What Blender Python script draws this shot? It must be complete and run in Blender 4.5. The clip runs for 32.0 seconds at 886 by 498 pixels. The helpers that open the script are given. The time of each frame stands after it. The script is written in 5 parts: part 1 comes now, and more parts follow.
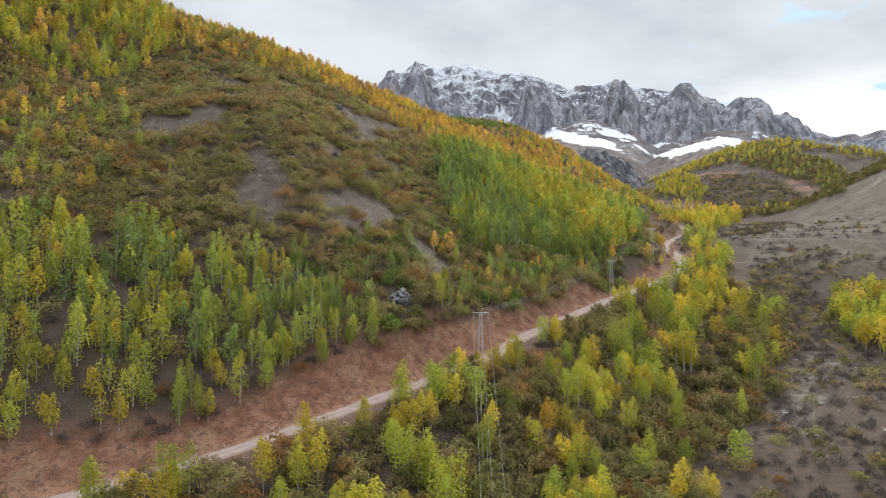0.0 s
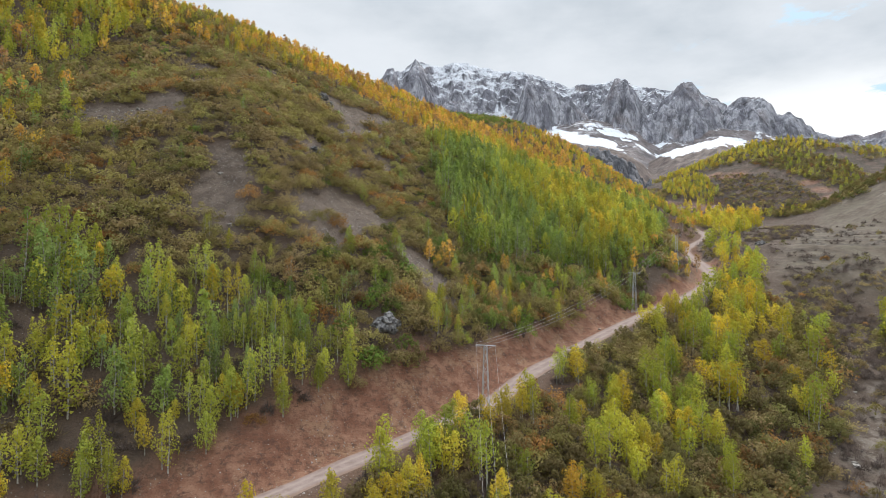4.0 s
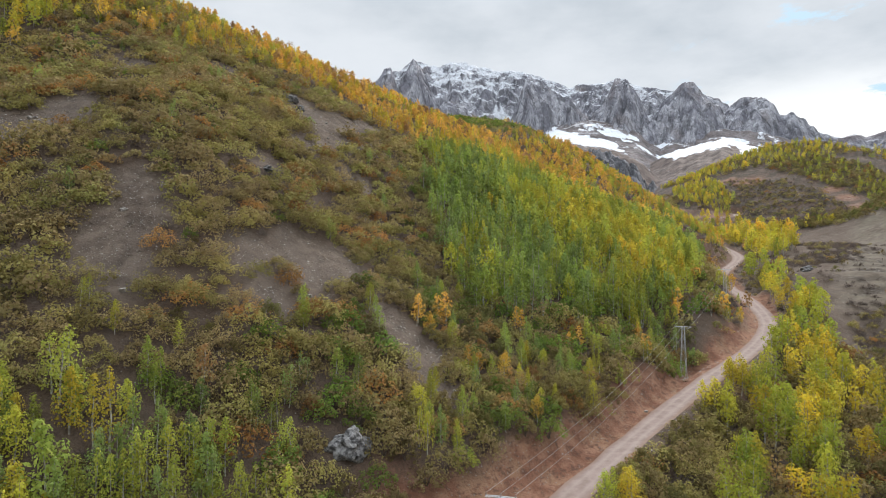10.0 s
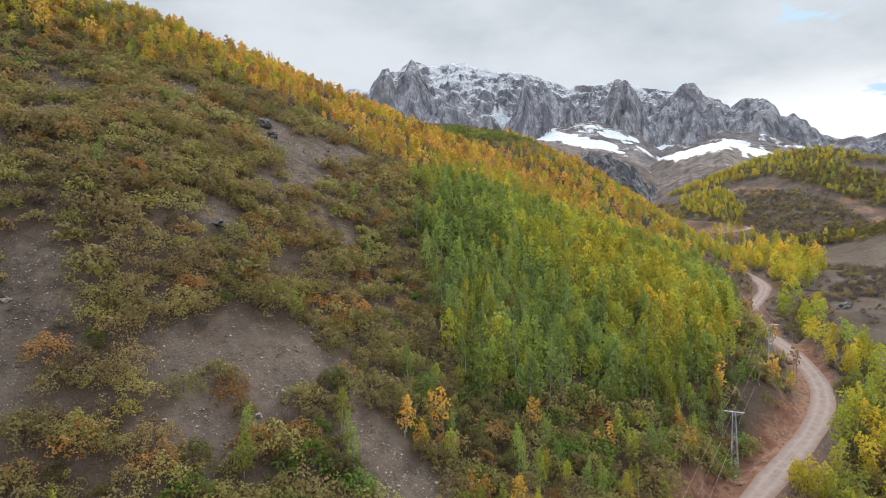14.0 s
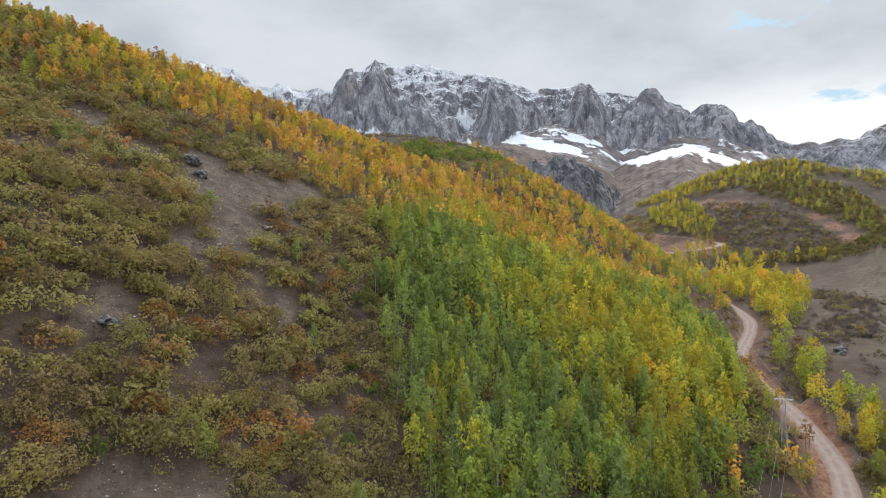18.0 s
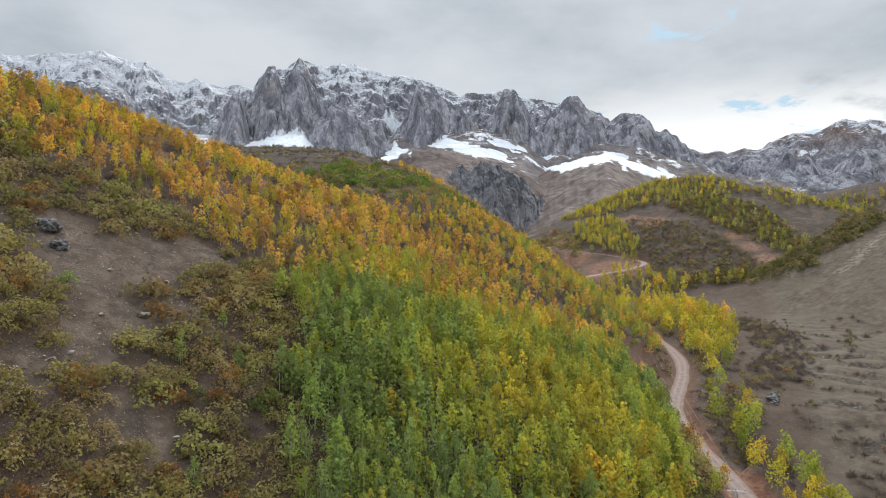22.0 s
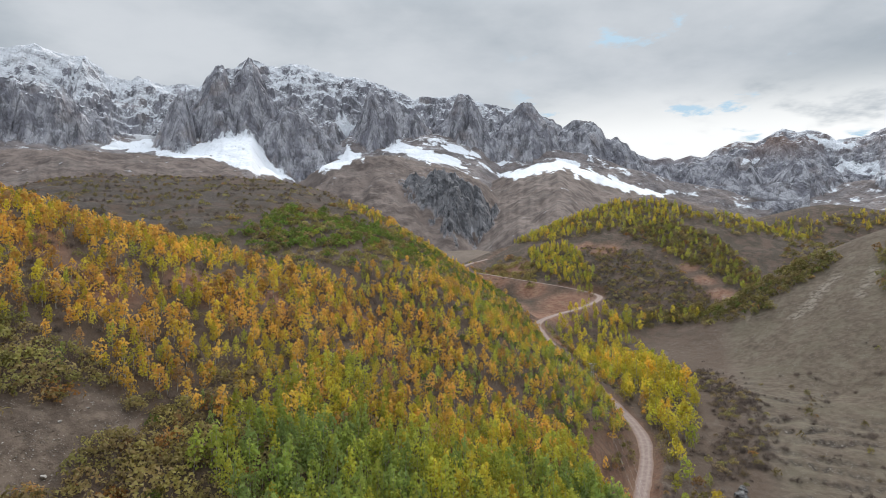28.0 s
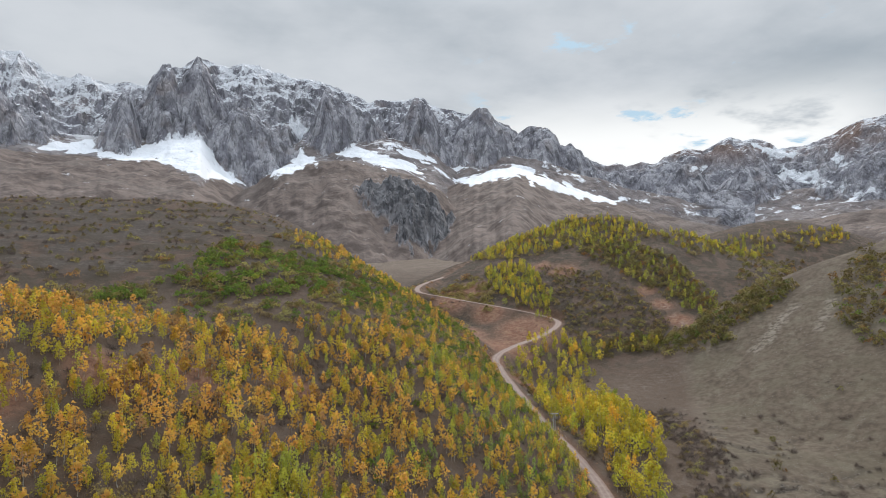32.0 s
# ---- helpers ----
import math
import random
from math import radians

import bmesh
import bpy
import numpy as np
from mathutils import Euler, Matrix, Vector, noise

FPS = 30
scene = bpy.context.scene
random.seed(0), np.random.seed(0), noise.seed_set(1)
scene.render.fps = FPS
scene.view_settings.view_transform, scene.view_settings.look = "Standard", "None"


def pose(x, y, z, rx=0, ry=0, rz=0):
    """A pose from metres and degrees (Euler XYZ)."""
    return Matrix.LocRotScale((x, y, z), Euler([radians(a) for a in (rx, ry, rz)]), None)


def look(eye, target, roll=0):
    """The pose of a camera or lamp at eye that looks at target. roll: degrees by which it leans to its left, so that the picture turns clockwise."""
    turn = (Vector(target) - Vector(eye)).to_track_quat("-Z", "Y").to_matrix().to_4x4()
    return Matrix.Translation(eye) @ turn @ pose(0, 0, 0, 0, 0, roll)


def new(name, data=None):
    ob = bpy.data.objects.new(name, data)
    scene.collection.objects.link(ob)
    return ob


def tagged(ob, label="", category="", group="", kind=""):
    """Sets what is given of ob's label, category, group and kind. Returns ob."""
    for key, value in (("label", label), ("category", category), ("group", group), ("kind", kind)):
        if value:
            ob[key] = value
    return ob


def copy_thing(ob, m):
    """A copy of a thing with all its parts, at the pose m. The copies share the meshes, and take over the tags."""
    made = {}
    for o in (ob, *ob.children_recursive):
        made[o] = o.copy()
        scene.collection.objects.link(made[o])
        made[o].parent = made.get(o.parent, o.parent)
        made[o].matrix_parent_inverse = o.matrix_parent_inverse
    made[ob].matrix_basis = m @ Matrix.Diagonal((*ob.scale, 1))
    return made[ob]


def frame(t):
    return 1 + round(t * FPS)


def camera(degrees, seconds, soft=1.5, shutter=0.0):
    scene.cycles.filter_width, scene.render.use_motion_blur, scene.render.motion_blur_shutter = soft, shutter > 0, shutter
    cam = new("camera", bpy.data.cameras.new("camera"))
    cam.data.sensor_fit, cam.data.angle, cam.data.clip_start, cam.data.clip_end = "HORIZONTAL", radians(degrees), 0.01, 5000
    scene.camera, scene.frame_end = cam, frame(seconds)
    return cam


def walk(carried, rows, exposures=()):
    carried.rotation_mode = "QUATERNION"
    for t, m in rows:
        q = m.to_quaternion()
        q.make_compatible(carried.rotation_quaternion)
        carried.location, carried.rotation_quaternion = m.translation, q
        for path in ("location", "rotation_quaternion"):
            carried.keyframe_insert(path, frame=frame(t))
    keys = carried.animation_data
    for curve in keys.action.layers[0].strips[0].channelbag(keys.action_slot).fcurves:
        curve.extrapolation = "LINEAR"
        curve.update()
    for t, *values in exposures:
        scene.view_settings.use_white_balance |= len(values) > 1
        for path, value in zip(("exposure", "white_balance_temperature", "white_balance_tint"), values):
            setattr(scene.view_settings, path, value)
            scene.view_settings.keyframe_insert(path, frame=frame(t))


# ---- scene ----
cam = camera(70.89, 32.0, soft=0.5)
# seconds, x, y, z, heading, tilt, lean
PATH = [
    (0, 0.00, -0.00, 60.00, 0.00, 1.55, 0.12),
    (0.5, 0.24, 3.35, 60.33, -0.01, 1.53, 0.11),
    (1, 0.46, 6.71, 60.69, 0.00, 1.52, 0.09),
    (1.5, 0.64, 10.06, 61.10, 0.01, 1.51, 0.07),
    (2, 0.75, 13.43, 61.54, 0.01, 1.51, 0.05),
    (2.5, 0.81, 16.79, 62.02, -0.01, 1.51, 0.03),
    (3, 0.81, 20.15, 62.54, -0.02, 1.51, -0.00),
    (3.5, 0.77, 23.50, 63.09, -0.04, 1.51, -0.03),
    (5.5, 0.20, 36.79, 65.48, -0.16, 1.47, -0.16),
    (6, 0.22, 40.01, 66.31, -0.19, 1.47, -0.16),
    (6.5, 0.30, 43.23, 67.26, -0.19, 1.47, -0.14),
    (7, 0.47, 46.40, 68.28, -0.17, 1.48, -0.12),
    (7.5, 0.71, 49.52, 69.28, -0.15, 1.48, -0.09),
    (8, 0.98, 52.63, 70.26, -0.15, 1.48, -0.07),
    (8.5, 1.19, 55.81, 71.30, -0.14, 1.49, -0.06),
    (9, 1.36, 59.02, 72.41, -0.16, 1.50, -0.05),
    (9.5, 1.47, 62.22, 73.61, -0.20, 1.50, -0.03),
    (10, 1.55, 65.42, 74.96, -0.21, 1.50, -0.01),
    (10.5, 1.60, 68.64, 76.38, -0.22, 1.50, 0.02),
    (11, 1.70, 71.90, 77.88, -0.25, 1.50, 0.04),
    (11.5, 1.87, 75.13, 79.43, -0.26, 1.51, 0.04),
    (12, 1.97, 78.24, 81.06, -0.26, 1.51, 0.04),
    (12.5, 1.99, 81.27, 82.71, -0.29, 1.51, 0.04),
    (13, 1.99, 84.28, 84.30, -0.32, 1.50, 0.03),
    (13.5, 2.03, 87.32, 85.91, -0.33, 1.48, 0.02),
    (14, 2.05, 90.36, 87.70, -0.34, 1.47, 0.02),
    (14.5, 2.01, 93.36, 89.64, -0.33, 1.48, 0.01),
    (16.5, 1.94, 105.11, 96.96, -0.68, 1.48, -0.02),
    (17, 1.96, 107.84, 98.37, -1.38, 1.47, -0.01),
    (17.5, 2.10, 110.49, 99.68, -2.45, 1.46, 0.02),
    (18, 2.24, 113.07, 101.03, -3.63, 1.46, 0.04),
    (18.5, 2.41, 115.57, 102.48, -4.90, 1.45, 0.05),
    (19, 2.64, 118.04, 104.13, -6.03, 1.45, 0.06),
    (19.5, 2.94, 120.44, 105.96, -7.02, 1.46, 0.07),
    (20, 3.29, 122.69, 107.85, -7.85, 1.46, 0.07),
    (20.5, 3.60, 124.79, 109.80, -8.44, 1.46, 0.06),
    (21, 3.93, 126.73, 111.81, -8.98, 1.46, 0.06),
    (21.5, 4.23, 128.52, 113.85, -9.59, 1.47, 0.06),
    (22, 4.54, 130.11, 115.84, -10.41, 1.47, 0.06),
    (22.5, 4.86, 131.51, 117.84, -11.29, 1.46, 0.06),
    (23, 5.10, 132.81, 119.99, -11.86, 1.46, 0.06),
    (23.5, 5.33, 134.03, 122.26, -12.21, 1.45, 0.06),
    (24, 5.61, 135.22, 124.57, -12.51, 1.44, 0.04),
    (24.5, 5.91, 136.41, 126.91, -12.84, 1.44, 0.03),
    (25, 6.21, 137.63, 129.21, -13.13, 1.43, 0.01),
    (25.5, 6.51, 138.94, 131.46, -13.33, 1.41, -0.01),
    (27.5, 8.18, 144.77, 140.54, -14.41, 1.39, -0.02),
    (28, 8.62, 146.54, 142.82, -14.68, 1.39, -0.01),
    (28.5, 9.11, 148.45, 145.09, -14.96, 1.41, 0.00),
    (29, 9.68, 150.49, 147.32, -15.24, 1.42, 0.01),
    (29.5, 10.31, 152.67, 149.55, -15.60, 1.43, 0.00),
    (30, 10.98, 154.95, 151.75, -15.98, 1.45, -0.01),
    (30.5, 11.70, 157.31, 153.93, -16.32, 1.47, -0.01),
    (31, 12.44, 159.72, 156.12, -16.72, 1.48, -0.01),
    (31.5, 13.31, 162.12, 158.33, -17.42, 1.50, 0.00),
    (32, 14.36, 164.43, 160.54, -18.76, 1.52, 0.01),
]
walk(cam, [(t, pose(x, y, z, 90 + p, r, h)) for t, x, y, z, h, p, r in PATH],
     exposures=[(0, 0.08), (10, 0.05), (20, -0.13), (30, -0.26), (32, -0.26)])

# ---- world, sun and exposure ----
world = bpy.data.worlds.new("world")
scene.world = world
world.use_nodes = True
SUN_HIGH, SUN_TURN = 38, 32          # degrees above the horizon, and to the right of straight ahead
wn, wl = world.node_tree.nodes, world.node_tree.links
wn.clear()
w_out, w_bg = wn.new("ShaderNodeOutputWorld"), wn.new("ShaderNodeBackground")
sky = wn.new("ShaderNodeTexSky")
sky.sky_type, sky.sun_disc = "NISHITA", False
sky.sun_elevation, sky.sun_rotation = radians(SUN_HIGH), radians(SUN_TURN)
sky_dim = wn.new("ShaderNodeVectorMath")
sky_dim.operation, sky_dim.inputs[3].default_value = "SCALE", 0.1
w_co = wn.new("ShaderNodeTexCoord")
w_sep = wn.new("ShaderNodeSeparateXYZ")
wl.new(w_co.outputs["Generated"], w_sep.inputs[0])
# clouds lie on a flat deck: directions are spread by their height above the horizon
w_up = wn.new("ShaderNodeMath")
w_up.operation, w_up.inputs[1].default_value = "MAXIMUM", 0.02
wl.new(w_sep.outputs["Z"], w_up.inputs[0])
w_add = wn.new("ShaderNodeMath")
w_add.operation, w_add.inputs[1].default_value = "ADD", 0.16
wl.new(w_up.outputs[0], w_add.inputs[0])
w_div = wn.new("ShaderNodeVectorMath")
w_div.operation = "DIVIDE"
w_cmb = wn.new("ShaderNodeCombineXYZ")
for k in range(3):
    wl.new(w_add.outputs[0], w_cmb.inputs[k])
wl.new(w_co.outputs["Generated"], w_div.inputs[0])
wl.new(w_cmb.outputs[0], w_div.inputs[1])


def w_noise(scale, detail, rough, lo, hi, v_lo, v_hi, shift):
    mp = wn.new("ShaderNodeMapping")
    mp.inputs["Location"].default_value = shift
    wl.new(w_div.outputs[0], mp.inputs[0])
    nz = wn.new("ShaderNodeTexNoise")
    nz.inputs["Scale"].default_value, nz.inputs["Detail"].default_value, nz.inputs["Roughness"].default_value = scale, detail, rough
    wl.new(mp.outputs[0], nz.inputs["Vector"])
    mr = wn.new("ShaderNodeMapRange")
    mr.interpolation_type = "SMOOTHSTEP"
    for k, v in enumerate((lo, hi, v_lo, v_hi)):
        mr.inputs[k + 1].default_value = v
    wl.new(nz.outputs[0], mr.inputs[0])
    return mr


def w_mix(a, b, f):
    m = wn.new("ShaderNodeMix")
    m.data_type = "RGBA"
    for s, v in ((0, f), (6, a), (7, b)):
        if isinstance(v, (tuple, float)):
            m.inputs[s].default_value = v
        else:
            wl.new(v, m.inputs[s])
    return m.outputs[2]


w_body = w_noise(0.9, 7, 0.55, 0.33, 0.68, 0, 1, (3.1, 1.7, 0.4))
w_gap = w_noise(3.2, 6, 0.6, 0.6, 0.68, 0, 1, (7.3, 0.9, 2.0))
cloud = w_mix((0.45, 0.515, 0.58, 1), (0.765, 0.81, 0.865, 1), w_body.outputs[0])
# the thin bright part of the deck, low towards the hidden sun
w_flat = wn.new("ShaderNodeVectorMath")
w_flat.operation, w_flat.inputs[1].default_value = "MULTIPLY", (1, 1, 0)
w_unit = wn.new("ShaderNodeVectorMath")
w_unit.operation = "NORMALIZE"
w_dir = wn.new("ShaderNodeVectorMath")
w_dir.operation = "DOT_PRODUCT"
w_dir.inputs[1].default_value = (math.sin(radians(38)), math.cos(radians(38)), 0)
wl.new(w_co.outputs["Generated"], w_flat.inputs[0])
wl.new(w_flat.outputs[0], w_unit.inputs[0])
wl.new(w_unit.outputs[0], w_dir.inputs[0])


def w_span(v, *limits):
    m = wn.new("ShaderNodeMapRange")
    m.interpolation_type = "SMOOTHSTEP"
    for k, x in enumerate(limits):
        m.inputs[k + 1].default_value = x
    wl.new(v, m.inputs[0])
    return m.outputs[0]


def w_times(a, b):
    m = wn.new("ShaderNodeMath")
    m.operation = "MULTIPLY"
    wl.new(a, m.inputs[0])
    wl.new(b, m.inputs[1])
    return m.outputs[0]


w_edge = w_noise(2.2, 5, 0.6, 0.27, 0.5, 0, 1, (1.3, 4.4, 0.7))
w_glow = w_times(w_times(w_span(w_dir.outputs["Value"], 0.93, 0.985, 0, 1), w_span(w_sep.outputs["Z"], 0.29, 0.18, 0, 1)), w_edge.outputs[0])
cloud = w_mix(cloud, (1.2, 1.22, 1.22, 1), w_glow)
wl.new(sky.outputs[0], sky_dim.inputs[0])
w_hole = w_times(w_gap.outputs[0], w_span(w_dir.outputs["Value"], 0.95, 0.975, 0, 1))
blue = w_mix(sky_dim.outputs[0], (0.52, 0.78, 0.98, 1), 0.8)
cloud = w_mix(cloud, blue, w_hole)
wl.new(cloud, w_bg.inputs[0])
# an overcast sky grows brighter towards the zenith
w_top = wn.new("ShaderNodeMapRange")
for k, v in enumerate((0.38, 1.0, 1.0, 3.4)):
    w_top.inputs[k + 1].default_value = v
wl.new(w_sep.outputs["Z"], w_top.inputs[0])
wl.new(w_top.outputs[0], w_bg.inputs[1])
wl.new(w_bg.outputs[0], w_out.inputs[0])

sun = new("sun", bpy.data.lights.new("sun", "SUN"))
sun.data.energy, sun.data.angle, sun.data.color = 2.3, radians(14), (1.0, 0.925, 0.86)
a, e = radians(SUN_TURN), radians(SUN_HIGH)
sun.matrix_world = look((900 * math.sin(a) * math.cos(e), 900 * math.cos(a) * math.cos(e), 900 * math.sin(e)), (0, 0, 0))

# ---- materials ----
class Nodes:
    """A short way to write a material's nodes."""

    def __init__(self, name, rough=0.9):
        self.mat = bpy.data.materials.new(name)
        self.mat.use_nodes = True
        self.n, self.l = self.mat.node_tree.nodes, self.mat.node_tree.links
        self.bsdf = self.n["Principled BSDF"]
        self.bsdf.inputs["Roughness"].default_value = rough
        self.bsdf.inputs["Specular IOR Level"].default_value = 0.25
        self.pos = self.n.new("ShaderNodeNewGeometry")

    def set(self, socket, v):
        if isinstance(v, bpy.types.NodeSocket):
            self.l.new(v, socket)
        else:
            socket.default_value = v

    def noise(self, scale, detail=4, rough=0.55, stretch=None, vec=None):
        v = vec if vec is not None else self.pos.outputs["Position"]
        if stretch:
            mp = self.n.new("ShaderNodeMapping")
            mp.inputs["Scale"].default_value = stretch
            self.l.new(v, mp.inputs[0])
            v = mp.outputs[0]
        t = self.n.new("ShaderNodeTexNoise")
        self.l.new(v, t.inputs["Vector"])
        for k, x in (("Scale", scale), ("Detail", detail), ("Roughness", rough)):
            t.inputs[k].default_value = x
        return t.outputs[0]

    def cells(self, scale, feature="F1", stretch=(1, 1, 1)):
        t = self.n.new("ShaderNodeTexVoronoi")
        t.feature = feature
        mp = self.n.new("ShaderNodeMapping")
        mp.inputs["Scale"].default_value = stretch
        self.l.new(self.pos.outputs["Position"], mp.inputs[0])
        self.l.new(mp.outputs[0], t.inputs["Vector"])
        t.inputs["Scale"].default_value = scale
        return t.outputs["Distance"], t.outputs["Color"] if feature == "F1" else None

    def span(self, v, lo, hi, a=0.0, b=1.0):
        m = self.n.new("ShaderNodeMapRange")
        m.interpolation_type = "SMOOTHSTEP"
        self.set(m.inputs[0], v)
        for k, x in enumerate((lo, hi, a, b)):
            self.set(m.inputs[k + 1], x)
        return m.outputs[0]

    def math(self, op, a, b=0.0):
        m = self.n.new("ShaderNodeMath")
        m.operation = op
        self.set(m.inputs[0], a)
        self.set(m.inputs[1], b)
        return m.outputs[0]

    def mix(self, a, b, f, blend="MIX"):
        m = self.n.new("ShaderNodeMix")
        m.data_type, m.blend_type = "RGBA", blend
        self.set(m.inputs[0], f)
        for s, v in ((6, a), (7, b)):
            self.set(m.inputs[s], (*v, 1) if isinstance(v, tuple) else v)
        return m.outputs[2]

    def attr(self, name):
        a = self.n.new("ShaderNodeAttribute")
        a.attribute_name = name
        return a.outputs["Fac"]

    def xyz(self, v):
        s = self.n.new("ShaderNodeSeparateXYZ")
        self.l.new(v, s.inputs[0])
        return s.outputs

    def bump(self, height, strength, distance):
        b = self.n.new("ShaderNodeBump")
        b.inputs["Strength"].default_value = strength
        self.set(b.inputs["Distance"], distance)
        self.l.new(height, b.inputs["Height"])
        self.l.new(b.outputs[0], self.bsdf.inputs["Normal"])

    def done(self, color):
        self.set(self.bsdf.inputs["Base Color"], (*color, 1) if isinstance(color, tuple) else color)
        return self.mat


def leaf_material(name, colours, odd, share):
    """Leaves: the colour drifts over the slope, differs from plant to plant (a share of odd ones) and a little from leaf to leaf."""
    k = Nodes(name)
    one = k.math("FRACT", k.math("ADD", k.attr("tint"), k.n.new("ShaderNodeObjectInfo").outputs["Random"]))
    drift = k.span(k.noise(0.05, 3), 0.36, 0.64)
    c = k.mix(colours[0], colours[1], drift)
    c = k.mix(c, colours[2], k.span(one, 0.15, 0.75))
    c = k.mix(c, odd, k.span(k.math("ADD", one, k.math("MULTIPLY", k.math("SUBTRACT", k.noise(0.8, 2), 0.5), 0.12)), 1 - share, 1.05 - share))
    leaf = k.pos.outputs["Random Per Island"]
    hs = k.n.new("ShaderNodeHueSaturation")
    shade = k.span(k.math("FRACT", k.math("MULTIPLY", one, 7.3)), 0, 1, 0.74, 1.26)
    k.set(hs.inputs["Value"], k.math("MULTIPLY", shade, k.span(leaf, 0, 1, 0.92, 1.08)))
    k.set(hs.inputs["Hue"], k.span(k.math("FRACT", k.math("MULTIPLY", leaf, 37.7)), 0, 1, 0.488, 0.512))
    k.l.new(c, hs.inputs["Color"])
    c = hs.outputs[0]
    k.done(c)
    tl = k.n.new("ShaderNodeBsdfTranslucent")
    k.l.new(c, tl.inputs[0])
    mx = k.n.new("ShaderNodeMixShader")
    mx.inputs[0].default_value = 0.4
    k.l.new(k.bsdf.outputs[0], mx.inputs[1])
    k.l.new(tl.outputs[0], mx.inputs[2])
    k.l.new(mx.outputs[0], k.n["Material Output"].inputs[0])
    return k.mat


def bark_material(name, pale, dark):
    k = Nodes(name)
    c = k.mix(pale, dark, k.span(k.noise(3.0, 4), 0.42, 0.62))
    return k.done(c)


LEAF = {
    "oak": leaf_material("oak_leaves", [(0.28, 0.265, 0.085), (0.335, 0.28, 0.09), (0.29, 0.22, 0.1)], (0.36, 0.19, 0.06), 0.1),
    "green": leaf_material("poplar_leaves", [(0.275, 0.355, 0.08), (0.36, 0.41, 0.075), (0.235, 0.30, 0.09)], (0.42, 0.40, 0.06), 0.04),
    "lime": leaf_material("turning_leaves", [(0.42, 0.43, 0.065), (0.52, 0.47, 0.06), (0.36, 0.39, 0.07)], (0.60, 0.47, 0.055), 0.06),
    "dark": leaf_material("dark_oak_leaves", [(0.185, 0.18, 0.06), (0.225, 0.19, 0.06), (0.20, 0.155, 0.065)], (0.28, 0.16, 0.06), 0.1),
    "gold": leaf_material("yellow_green_leaves", [(0.40, 0.42, 0.055), (0.31, 0.37, 0.06), (0.50, 0.465, 0.055)], (0.64, 0.48, 0.05), 0.2),
    "yellow": leaf_material("yellow_leaves", [(0.66, 0.50, 0.06), (0.60, 0.49, 0.06), (0.52, 0.45, 0.06)], (0.68, 0.42, 0.06), 0.1),
    "orange": leaf_material("orange_leaves", [(0.72, 0.43, 0.085), (0.66, 0.45, 0.08), (0.60, 0.34, 0.08)], (0.38, 0.23, 0.1), 0.18),
    "grey": leaf_material("bare_twigs", [(0.115, 0.09, 0.08), (0.17, 0.14, 0.12), (0.13, 0.10, 0.085)], (0.25, 0.19, 0.1), 0.1),
    "bright": leaf_material("bright_leaves", [(0.14, 0.22, 0.04), (0.18, 0.25, 0.042), (0.15, 0.19, 0.04)], (0.28, 0.28, 0.045), 0.08),
}
BARK = {"pale": bark_material("pale_bark", (0.42, 0.40, 0.35), (0.2, 0.18, 0.15)), "dark": bark_material("dark_bark", (0.13, 0.10, 0.08), (0.07, 0.055, 0.045))}


